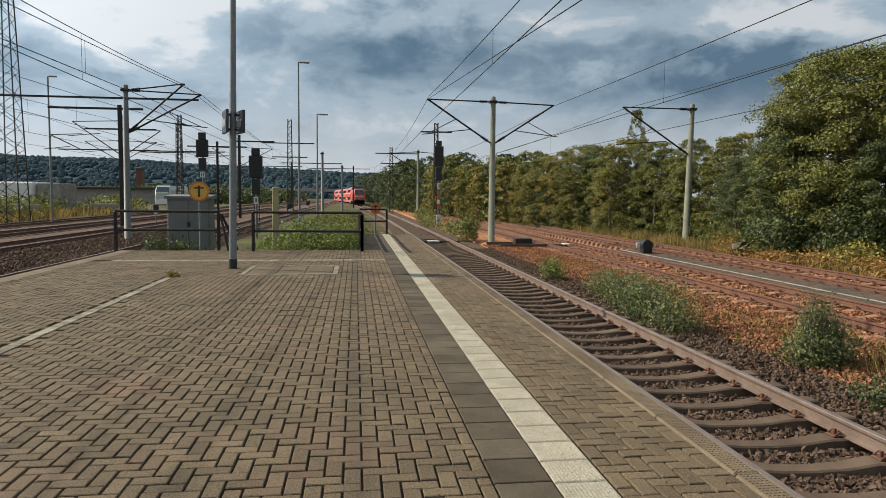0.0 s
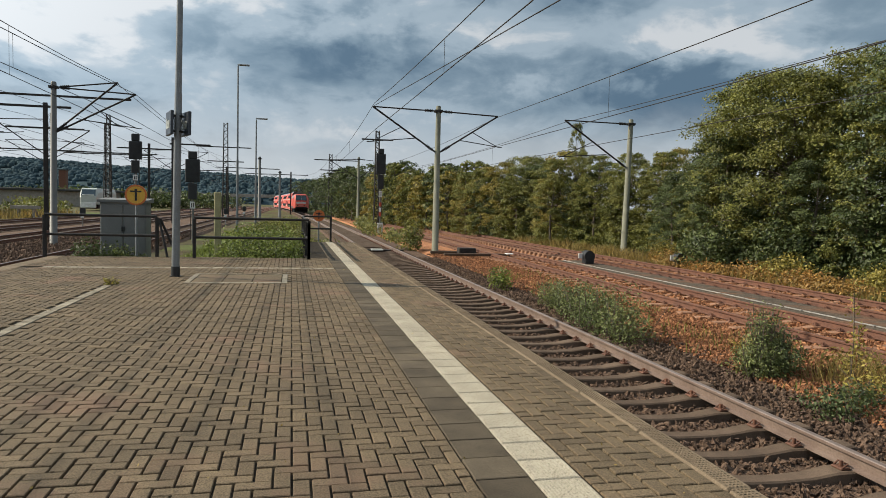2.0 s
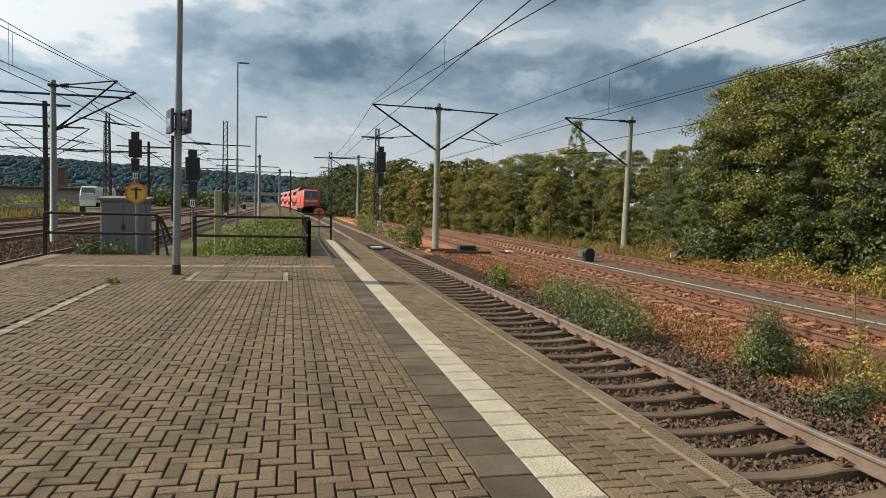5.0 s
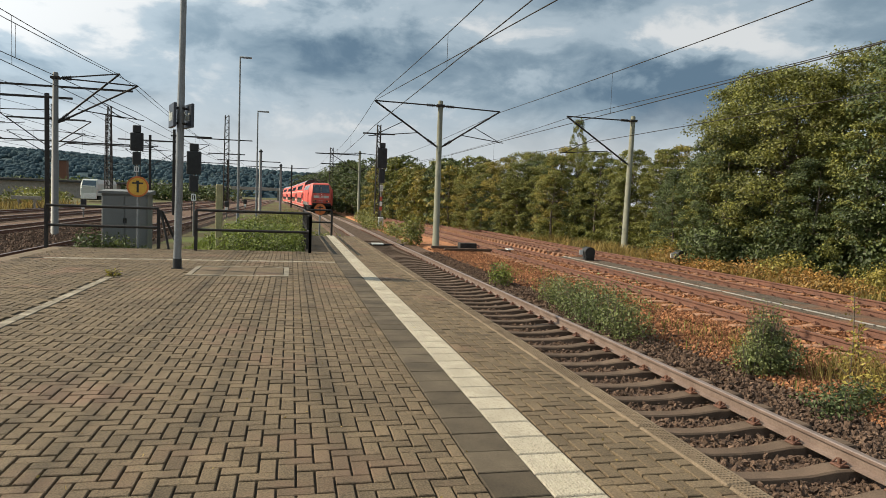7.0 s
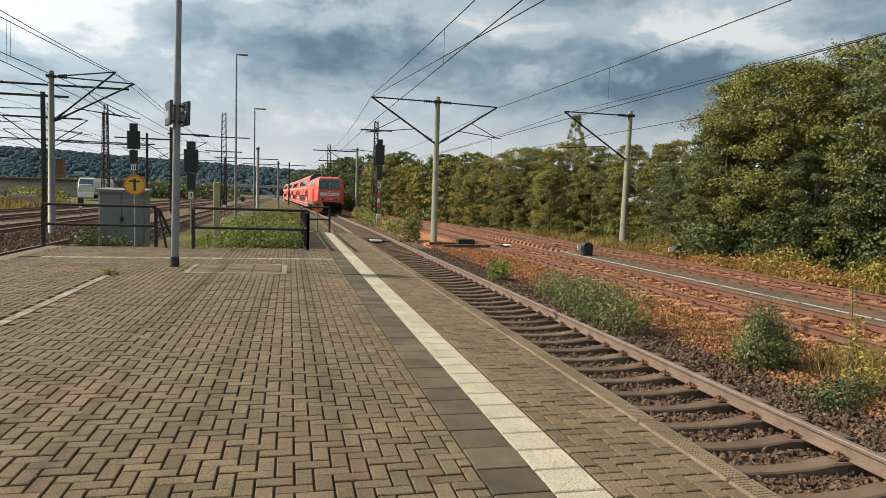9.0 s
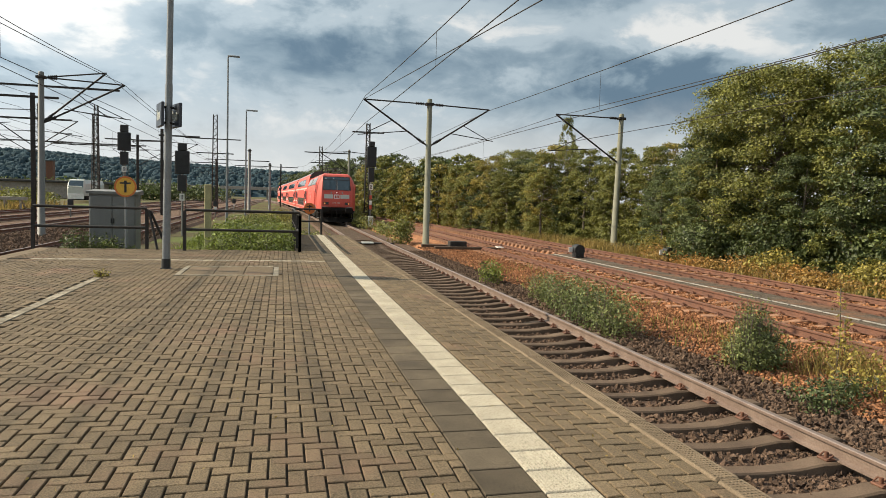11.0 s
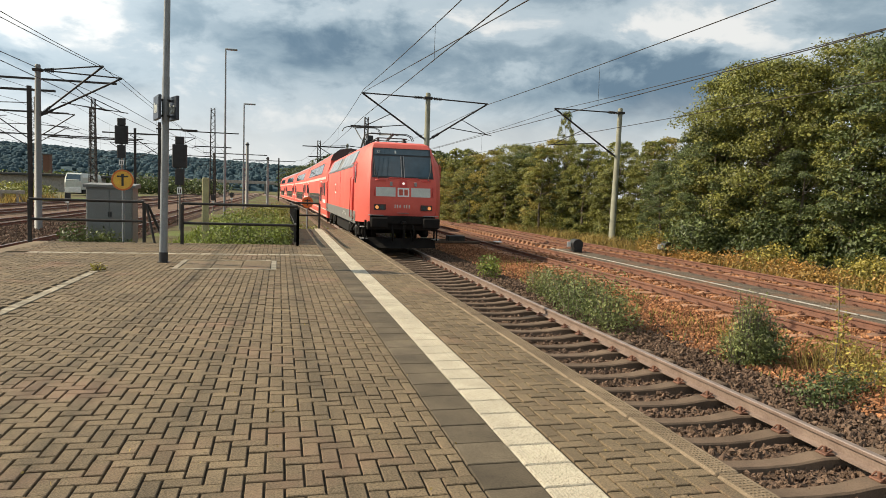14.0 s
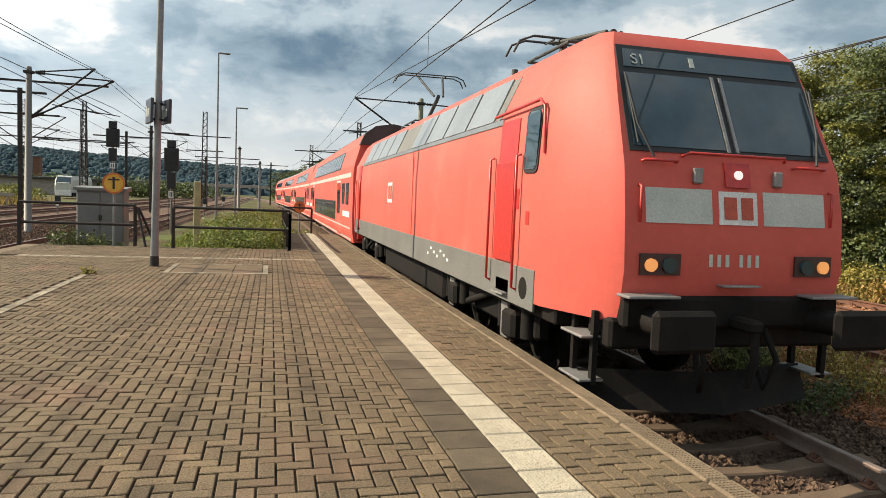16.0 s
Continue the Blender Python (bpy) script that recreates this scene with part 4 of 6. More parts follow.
# ---------------------------------------------------------------- plants
def leaves(n, centre, radii, size, r, shell=0.45, lump=0.35, floor=None, seed=0.0):
    """Leaf blades on an uneven, gappy crown, as arrays of vertices."""
    out = []
    c, rad = np.array(centre), np.array(radii)
    while len(out) < n:
        d = r.normal(size=3); d /= np.linalg.norm(d)
        k = noise.noise(Vector(d * 2.2) + Vector((seed, seed * 0.7, 0))) + 0.5 * noise.noise(Vector(d * 5.5) + Vector((0, seed, seed)))
        q = noise.noise(Vector(d * 4.0) + Vector((seed * 1.3, 5, 1)))
        if q < -0.28 and r.uniform() < 0.7:
            continue
        rr = (1 + lump * k) * (1 - shell * r.uniform() ** 1.6)
        p = c + d * rad * rr
        if floor is not None and p[2] < floor:
            continue
        out.append((p, d))
    return out


def leaf_mesh(name, pts, size, r, material):
    n = len(pts)
    P = np.array([p for p, _ in pts]); D = np.array([d for _, d in pts])
    a = r.normal(size=(n, 3)); a /= np.linalg.norm(a, axis=1)[:, None]
    N = D * 0.6 + r.normal(size=(n, 3)) * 0.7 + (0, 0, 0.4)
    N /= np.linalg.norm(N, axis=1)[:, None]
    u = np.cross(N, a); u /= np.linalg.norm(u, axis=1)[:, None]
    w = np.cross(N, u)
    s = size * r.uniform(0.6, 1.3, n)[:, None]
    V = np.stack([P - u * s, P + w * s * 0.55 + N * s * 0.15, P + u * s, P - w * s * 0.55 + N * s * 0.15], 1).reshape(-1, 3)
    me = bpy.data.meshes.new(name)
    me.from_pydata(V.tolist(), [], [(4 * i, 4 * i + 1, 4 * i + 2, 4 * i + 3) for i in range(n)])
    me.materials.append(material)
    return me


def tree(label, h, radius, material, n, seed, size=0.07, clumps=150, low=0.06, trunk=0.16, full=0.55):
    """A tapered trunk with limbs; the crown is built of leafy sprays with dark gaps between them."""
    r = np.random.default_rng(seed)
    t = thing("tree", label, "tree", group="trees along the railway")
    s = Shape()
    top = Vector((r.uniform(-0.3, 0.3), r.uniform(-0.3, 0.3), h * 0.9))
    pts = [Vector((0, 0, -0.2)), Vector((r.uniform(-0.15, 0.15), 0.1, h * 0.3)), top * 0.7, top]
    for k, (a, b) in enumerate(zip(pts, pts[1:])):
        s.tube(a, b, trunk * (1 - 0.3 * k), trunk * (0.7 - 0.3 * k) + 0.01, 8)
    P, D = [], []
    each = n // clumps
    for k in range(clumps):
        f = low + (1 - low) * r.uniform() ** 0.95
        wide = radius * math.sqrt(max(0.03, 1 - abs((f - full) / (1.03 - full if f > full else full + 0.3)) ** 1.9))
        a = r.uniform(0, 2 * math.pi)
        wide *= 1 + 0.34 * noise.noise((math.cos(a) * 1.4 + seed, math.sin(a) * 1.4, f * 3.2))
        rr = wide * (1 - 0.5 * r.uniform() ** 2)
        cr = radius * r.uniform(0.16, 0.30)
        c = np.array((math.cos(a) * rr, math.sin(a) * rr, min(f * h, h - cr * 0.4) + 0.02))
        out = np.array((math.cos(a), math.sin(a), 0.2 + f))
        d = r.normal(size=(each, 3)); d /= np.linalg.norm(d, axis=1)[:, None]
        d[:, 2] = np.where(d[:, 2] < -0.25, -d[:, 2] * 0.6, d[:, 2])
        P.append(c + d * cr * (1, 1, 0.85) * (r.uniform(0.15, 1, (each, 1)) ** 0.45))
        D.append(d * 0.6 + out * 0.7)
        if k % 7 == 0 and f > 0.25:
            s.tube(pts[1].lerp(top, max(0, min(1, f - 0.3))), Vector(c) * 0.9, 0.03, 0.008, 5)
    P, D = np.concatenate(P), np.concatenate(D)
    ok = P[:, 2] > 0.1
    part("trunk", s, BARK, t, fix=False)
    part("crown", leaf_mesh("crown", list(zip(P[ok], D[ok])), size, r, material), None, t)
    return t


def bush(name, label, boxes, material, n, seed, size=0.05, stems=8):
    """A shrub from several leafy mounds; boxes: (x, y, z, rx, ry, rz)."""
    r = np.random.default_rng(seed)
    b = thing(name, label, "shrub")
    s = Shape()
    allp = []
    vol = sum(q[3] * q[4] for q in boxes)
    for k, (x, y, z, rx, ry, rz) in enumerate(boxes):
        allp += leaves(int(n * rx * ry / vol), (x, y, z), (rx, ry, rz), size, r, 0.75, 0.5, GROUND_Z - 0.05 if z < 0.6 else None, seed + k * 1.7)
        for _ in range(stems):
            s.tube((x + r.normal() * rx * 0.25, y + r.normal() * ry * 0.25, z - rz - 0.1), (x + r.normal() * rx * 0.5, y + r.normal() * ry * 0.5, z + rz * r.uniform(0.4, 1.0)), 0.01, 0.003, 4)
    part("stem", s, BARK, b, kind="stuff", fix=False)
    part("foliage", leaf_mesh("foliage", allp, size, r, material), None, b)
    return b


def grass(name, label, area, n, h, material, seed, z=GROUND_Z + 0.05, width=0.012, keep=None):
    r = np.random.default_rng(seed)
    x, y = r.uniform(area[0], area[1], n), r.uniform(area[2], area[3], n)
    V, F = [], []
    for i in range(n):
        if noise.noise((x[i] * 0.8, y[i] * 0.8, seed)) < -0.05:
            continue
        a, l = r.uniform(0, 6.28), h * r.uniform(0.4, 1.2)
        dx, dy = math.cos(a), math.sin(a)
        bx, by = r.normal() * 0.35 * l, r.normal() * 0.35 * l
        k = len(V)
        V += [(x[i] - dx * width, y[i] - dy * width, z), (x[i] + dx * width, y[i] + dy * width, z), (x[i] + bx * 0.4 + dx * width * 0.7, y[i] + by * 0.4 + dy * width * 0.7, z + l * 0.6), (x[i] + bx * 0.4 - dx * width * 0.7, y[i] + by * 0.4 - dy * width * 0.7, z + l * 0.6), (x[i] + bx, y[i] + by, z + l)]
        F += [(k, k + 1, k + 2, k + 3), (k + 3, k + 2, k + 4)]
    me = bpy.data.meshes.new(name)
    me.from_pydata(V, [], F)
    me.materials.append(material)
    return tagged(new(name, me), label, "grass", kind="stuff")


def plants():
    big = tree("broad deciduous tree with olive-green leaves", 7.6, 2.7, LEAF_MID, 52000, 3, 0.056, 300, 0.05)
    dusk = tree("broad deciduous tree with dark green leaves", 7.4, 2.6, LEAF_DARK, 34000, 5, 0.06, 220, 0.05)
    slim = tree("slim light green birch-like tree", 6.2, 1.55, LEAF_MID, 15000, 11, 0.055, 120, 0.03, 0.08, 0.45)
    dark = tree("dense dark green leafy tree", 6.6, 1.9, LEAF_DARK, 18000, 23, 0.058, 130, 0.03, 0.12)
    yel = tree("yellowing young tree with thin foliage", 5.4, 1.5, LEAF_YEL, 13000, 31, 0.052, 110, 0.02, 0.07, 0.45)
    far_slim = tree("light green tree far along the railway", 6.2, 1.7, LEAF_MID, 3600, 12, 0.12, 90, 0.03, 0.08, 0.45)
    far_dark = tree("dark green tree far along the railway", 6.6, 2.1, LEAF_DARK, 4200, 24, 0.13, 90, 0.03, 0.12)
    far_yel = tree("yellowing tree far along the railway", 5.4, 1.6, LEAF_YEL, 3200, 32, 0.12, 80, 0.02, 0.07, 0.45)
    far_big = tree("broad tree far along the railway", 7.6, 2.7, LEAF_DARK, 5000, 4, 0.14, 120, 0.03)
    distant = {slim: far_slim, dark: far_dark, yel: far_yel, big: far_big}
    rows = [(dark, 15.4, 20.6, 0.8), (big, 17.2, 19.6, 1.0), (big, 19.6, 18.0, 1.09), (big, 18.6, 22.4, 1.06), (big, 21.5, 15.5, 1.15), (dusk, 18.6, 14.6, 1.05), (slim, 19.2, 13.2, 0.9), (big, 23.5, 11.5, 1.15), (dark, 16.4, 17.0, 0.8), (slim, 17.0, 15.4, 0.95), (dark, 16.2, 23.0, 0.86), (slim, 15.8, 22.0, 0.8), (dusk, 21.0, 24.0, 0.95), (dark, 18.0, 25.5, 0.95),
            (dark, 17.2, 26.6, 0.8), (slim, 17.4, 28.6, 0.95), (dark, 15.6, 24.8, 0.66), (yel, 19.2, 30.5, 1.05), (slim, 16.9, 31.4, 0.97), (slim, 18.6, 33.6, 0.95), (slim, 16.2, 34.2, 0.98), (dark, 17.4, 35.5, 0.98), (slim, 14.6, 37.0, 0.95), (yel, 15.9, 38.5, 1.05), (slim, 17.5, 40.0, 1.1), (dark, 15.6, 42.2, 1.0), (dark, 16.6, 43.5, 1.02), (slim, 14.2, 42.8, 0.92), (yel, 13.8, 45.0, 0.98), (slim, 12.9, 47.5, 0.92), (big, 16.6, 47.5, 0.82), (yel, 14.0, 49.0, 0.95), (slim, 12.6, 50.5, 0.9), (slim, 13.6, 52.5, 0.98), (yel, 11.9, 54.0, 0.98), (slim, 15.0, 55.0, 1.0), (slim, 12.2, 57.0, 0.95), (yel, 11.0, 59.5, 1.0), (slim, 12.4, 61.5, 1.0), (dark, 13.4, 63.0, 1.0), (slim, 10.4, 63.5, 0.95), (yel, 10.6, 66.5, 1.05), (slim, 9.8, 70.0, 1.1), (dark, 11.6, 73.0, 1.1), (slim, 9.2, 75.0, 1.15), (yel, 8.8, 79.5, 1.15), (dark, 9.8, 82.0, 1.1), (big, 9.0, 88.0, 1.0), (dark, 7.0, 93.0, 1.15), (big, 6.6, 100.0, 1.0), (dark, 7.4, 106.0, 1.2), (big, 5.6, 114.0, 1.0), (dark, 8.0, 122.0, 1.3), (big, 7.2, 132.0, 1.0), (dark, 7.0, 146.0, 1.2), (big, 6.5, 160.0, 1.1), (big, 5.0, 185.0, 1.15), (dark, 3.5, 215.0, 1.4), (big, 1.5, 250.0, 1.3)]
    # the close-set front row of the wood
    pick = np.random.default_rng(17)
    y = 24.5
    while y < 118:
        x = float(np.interp(y, (24, 29, 36, 45, 60, 75, 95, 118), (16.6, 17.6, 15.8, 13.6, 10.9, 9.2, 7.2, 6.6))) + pick.uniform(0.1, 1.1)
        rows.append(((slim, yel, slim, dark, slim)[int(pick.integers(5))], x, y, pick.uniform(0.72, 0.95)))
        y += pick.uniform(1.1, 1.9) * (1 + max(0, y - 45) * 0.02)
    first = set()
    for p, x, y, k in rows:
        p = distant.get(p, p) if y > 52 else p
        m = pose(x, y, GROUND_Z, 0, 0, (x * 77 + y * 31) % 360) @ Matrix.Diagonal((k, k, k, 1))
        if p not in first:
            first.add(p)
            p.matrix_basis = m
        else:
            copy_thing(p, m)
    copy_thing(slim, pose(15.7, 36.0, GROUND_Z, 0, 0, 40) @ Matrix.Diagonal((0.42, 0.42, 1.34, 1)))
    # undergrowth along the outer siding
    bush("shrub", "dense dark green shrub at the foot of the trees", [(14.6, 20.0, 0.1, 1.2, 1.3, 1.1), (15.9, 17.8, 0.3, 1.3, 1.6, 1.3), (17.5, 14.5, 0.2, 1.5, 1.7, 1.3)], LEAF_DARK, 18000, 41, 0.072)
    bush("shrub", "mixed green undergrowth beneath the trees", [(16.4 + (0.9 if k < 4 else 0) - 0.045 * k * k * 0.2, 24 + k * 3.2, 0.2, 1.0, 1.9, 1.0) for k in range(10)], LEAF_MID, 24000, 43, 0.075)
    bush("shrub", "mixed undergrowth further along the track", [(12.6 - k * 0.55, 56 + k * 5.0, 0.3, 1.4, 3.0, 1.3) for k in range(9)], LEAF_YEL, 9000, 45, 0.12)
    bush("shrub", "low leafy green shrub in the gravel beside the track", [(4.3, 7.6, -0.45, 0.5, 0.7, 0.6), (4.35, 8.8, -0.42, 0.45, 0.8, 0.55), (4.5, 10.2, -0.45, 0.42, 0.8, 0.5), (4.6, 11.5, -0.5, 0.35, 0.6, 0.4)], LEAF_BLUE, 11000, 47, 0.026, 20)
    bush("shrub", "upright leafy green shrub in the rusty gravel", [(5.12, 5.0, -0.2, 0.24, 0.24, 0.5), (5.3, 5.1, -0.3, 0.28, 0.26, 0.5), (5.5, 5.2, -0.42, 0.32, 0.3, 0.4), (5.0, 4.9, -0.5, 0.32, 0.3, 0.32), (5.25, 5.0, -0.55, 0.5, 0.42, 0.3)], LEAF_BLUE, 9000, 49, 0.022, 26)
    bush("shrub", "low green weed clump beside the ballast", [(4.75, 3.2, -0.62, 0.45, 0.35, 0.22), (5.3, 3.5, -0.62, 0.4, 0.3, 0.2)], LEAF_DARK, 1500, 51, 0.026, 6)
    bush("shrub", "small yellow-green weed in the gravel", [(4.35, 14.8, -0.45, 0.35, 0.4, 0.35)], LEAF_BRIGHT, 700, 53, 0.04, 6)
    bush("shrub", "green shrub by the foot of a mast", [(4.7, 31.5, -0.1, 0.7, 1.0, 0.8)], LEAF_MID, 1600, 55, 0.07, 6)
    bush("shrub", "low weeds along the far ballast", [(5.0, 40, -0.4, 0.6, 3, 0.5), (4.7, 50, -0.3, 0.7, 4, 0.6), (5.2, 60, -0.2, 0.8, 5, 0.7)], LEAF_MID, 4200, 57, 0.08, 6)
    bush("weed_bed", "overgrown bed of bright green weeds behind the railing", [(-3.0, 16.5, -0.2, 0.75, 0.7, 0.6), (-1.9, 16.6, -0.15, 0.9, 0.8, 0.72), (-1.5, 18.3, -0.1, 0.65, 1.1, 0.75), (-2.9, 18.5, -0.1, 0.95, 1.2, 0.8), (-2.2, 20.8, -0.1, 1.3, 1.6, 0.72)], LEAF_BRIGHT, 24000, 59, 0.042, 20)
    bush("shrub", "dark bramble growing at the foot of the cabinet", [(-7.15, 18.5, -0.2, 0.5, 0.5, 0.6), (-6.5, 18.6, -0.3, 0.5, 0.5, 0.5), (-6.0, 18.7, -0.4, 0.4, 0.4, 0.4)], LEAF_DARK, 2600, 61, 0.05, 10)
    bush("shrub", "low weeds between platform end and track", [(0.1, 26.3, -0.5, 0.8, 1.4, 0.5), (-2.0, 26, -0.4, 1.6, 2.6, 0.65), (-3, 33, -0.4, 1.5, 4, 0.6), (-1.2, 36, -0.5, 0.9, 4, 0.5), (-3, 46, -0.4, 1.3, 6, 0.6), (-1.6, 58, -0.4, 1.4, 7, 0.6)], LEAF_MID, 20000, 63, 0.06, 6)
    bush("shrub", "low autumn-orange bramble along the outer siding", [(13.9 + 0.35 * (k % 3), 6.5 + k * 2.1 + 0.5 * (k % 2), -0.52, 0.75, 1.3, 0.3 + 0.08 * (k % 3)) for k in range(9)], LEAF_RUST, 15000, 44, 0.05, 10)
    bush("shrub", "yellow-green bramble between siding and trees", [(15.2, 12.5, -0.35, 0.9, 1.3, 0.5), (14.9, 16.4, -0.3, 0.8, 0.9, 0.5), (16.0, 9.6, -0.1, 1.1, 1.4, 0.8), (14.7, 23.6, -0.3, 0.6, 1.0, 0.6)], LEAF_YEL, 9000, 46, 0.055, 10)
    grass("dry_grass", "dry yellow grass along the outer siding", (13.4, 15.4, 24, 60), 9000, 0.5, DRYGRASS, 3)
    grass("dry_grass", "thin dry grass along the outer siding", (13.4, 15.4, 6, 24), 2200, 0.4, DRYGRASS, 4)
    grass("dry_grass", "dry grass on the rusty gravel", (5.6, 7.3, 1.5, 8.0), 600, 0.25, DRYGRASS, 5, RAIL_Z - 0.2, 0.006)
    grass("dry_grass", "yellowing weeds and grass by the ballast", (5.5, 7.0, 2.2, 4.9), 1300, 0.4, DRYGRASS, 6, RAIL_Z - 0.2, 0.005)
    grass("grass", "thin green weeds in the gravel", (4.8, 7.2, 2.5, 20), 1200, 0.18, LEAF_MID, 8, RAIL_Z - 0.2, 0.008)
    bush("weed", "yellowing weeds spreading over the gravel", [(5.9, 3.6, -0.55, 0.6, 0.45, 0.25), (6.3, 4.6, -0.55, 0.5, 0.5, 0.28), (6.2, 6.2, -0.6, 0.5, 0.5, 0.2)], LEAF_YEL, 1500, 71, 0.03, 10)
    for x, y, hh in ((6.05, 4.4, 1.25), (6.25, 4.5, 0.8)):
        st = thing("weed_stalk", "tall dry weed stalk in the gravel", "weed", pose(x, y, RAIL_Z - 0.22))
        part("stalk", Shape().path([(0, 0, 0), (0.02, 0.01, hh * 0.5), (-0.01, 0.02, hh)], 0.008, 5), BARK, st)
        rr = np.random.default_rng(int(hh * 100))
        pts = [(np.array((rr.normal() * 0.05, rr.normal() * 0.05, hh * (0.3 + 0.7 * rr.uniform()))), np.array((0.0, 0.0, 1.0))) for _ in range(90)]
        part("foliage", leaf_mesh("foliage", pts, 0.03, rr, LEAF_YEL), None, st)
    tuft = bush("weed", "small dry tuft at the end of the painted line", [(-4.42, 9.65, 0.03, 0.13, 0.13, 0.1)], LEAF_YEL, 120, 73, 0.03, 6)
    grass("dry_grass", "dry yellow grass beyond the yard tracks", (-40, -27, 25, 90), 9000, 0.9, DRYGRASS, 7, width=0.05)
    grass("grass", "green grass between platform end and yard", (-5.2, -0.95, 15.95, 45), 26000, 0.4, LEAF_BRIGHT, 9, GROUND_Z, 0.02)
    bush("shrub", "rough green scrub beyond the yard tracks", [(-31 - 2 * (k % 3), 30 + k * 9, 0.1, 3.0, 4.5, 1.0 + 0.5 * (k % 2)) for k in range(9)], LEAF_MID, 9000, 65, 0.2, 4)
    bush("far_woods", "dark line of trees behind the yard", [(-60 - 14 * (k % 2) + k * 3.2, 190 + 4 * (k % 3), 1.4, 8, 5, 2.2 + 0.5 * (k * 7 % 3)) for k in range(13)], LEAF_DARK, 14000, 67, 0.4, 1)


# ---------------------------------------------------------------- distance
def hills():
    """A long wooded slope whose crest falls off to one side, uneven with treetops."""
    s = Shape()
    n, rows = 420, 14
    rings = []
    for j in range(rows + 1):
        v = j / rows
        ring = []
        for i in range(n + 1):
            x = 420 - 2600 * i / n
            crest = 29 + 0.044 * max(0, -x) if x < 60 else 29 * max(0, 1 - (x - 60) / 330)
            crest = min(crest, 78) * (1 + 0.10 * noise.noise((x * 0.006, 2, 0)))
            z = crest * math.sin(v * math.pi / 2) + 2.2 * noise.noise((x * 0.06, j * 2.1, 1)) + 1.5 * noise.noise((x * 0.16, j * 3.3, 5))
            ring.append((x, 620 + 300 * v, z if j else -3))
        rings.append(ring)
    s.loft(rings, closed=False, caps=False)
    solid("hill", s, HILL_HAZED, "wooded hill behind the railway yard, tinted blue-green by painted haze", kind="structure", category="hill")


def hill_woods():
    """Rounded treetops covering the slope."""
    r = np.random.default_rng(29)
    V, F = [], []
    for _ in range(7000):
        x, v = r.uniform(-900, 330), r.uniform(0.05, 1.0)
        crest = 29 + 0.044 * max(0, -x) if x < 60 else 29 * max(0, 1 - (x - 60) / 330)
        crest = min(crest, 78) * (1 + 0.10 * noise.noise((x * 0.006, 2, 0)))
        z = crest * math.sin(v * math.pi / 2)
        w, t = r.uniform(2.2, 4.5), r.uniform(2, 4.5)
        k, y = len(V), 612 + 300 * v
        V += [(x + math.cos(a) * w * q, y + math.sin(a) * w * q, z + h * t) for q, h in ((0.8, -0.6), (1.0, 0.1), (0.65, 0.75)) for a in [i * math.pi / 3 + x for i in range(6)]]
        V.append((x, y, z + t))
        for j in range(2):
            F += [(k + j * 6 + i, k + j * 6 + (i + 1) % 6, k + j * 6 + 6 + (i + 1) % 6, k + j * 6 + 6 + i) for i in range(6)]
        F += [(k + 12 + i, k + 12 + (i + 1) % 6, k + 18) for i in range(6)]
    me = bpy.data.meshes.new("hill_woods")
    me.from_pydata(V, [], F)
    me.materials.append(HILL_HAZED)
    tagged(new("hill_woods", me), "treetops covering the distant hill, blue-green from painted haze", "woods", kind="stuff")


def yard_things():
    # long footbridge or roof across the yard
    b = thing("road_bridge", "long low road bridge far behind the yard", "bridge")
    part("deck", Shape().box(-190, 40, 322, 330, 3.6, 5.0, 0.05), CONCRETE, b)
    for k in range(12):
        part("pier", Shape().box(-170 + k * 18, -168 + k * 18, 324, 328, -1, 3.7), CONCRETE, b)
    f = thing("long_shed", "low brown goods shed beyond the yard", "shed", pose(-66, 175, GROUND_Z))
    part("wall", Shape().box(-24, 22, 0, 10, 0, 3.6), CONCRETE, f)
    part("roof", Shape().box(-25, 23, -1, 11, 3.6, 4.2, 0.1), ROOFDARK, f)
    h = thing("brick_tower", "slim brown brick tower beyond the yard", "building", pose(-92, 300, GROUND_Z))
    part("wall", Shape().box(-1.3, 1.3, 0, 3, 0, 13.0), RUST, h)
    part("roof", Shape().box(-1.5, 1.5, -0.3, 3.3, 13.0, 13.4), ROOFDARK, h)
    v = thing("container", "white container standing beyond the yard", "container", pose(-38.5, 77, GROUND_Z))
    part("body", Shape().box(-2.2, 2.2, 0, 5, 0.2, 3.6, 0.15), WHITE, v)
    part("end_panel", Shape().box(2.3, 4.8, 0.5, 5, 0.2, 3.5, 0.08), CONCRETE, v)


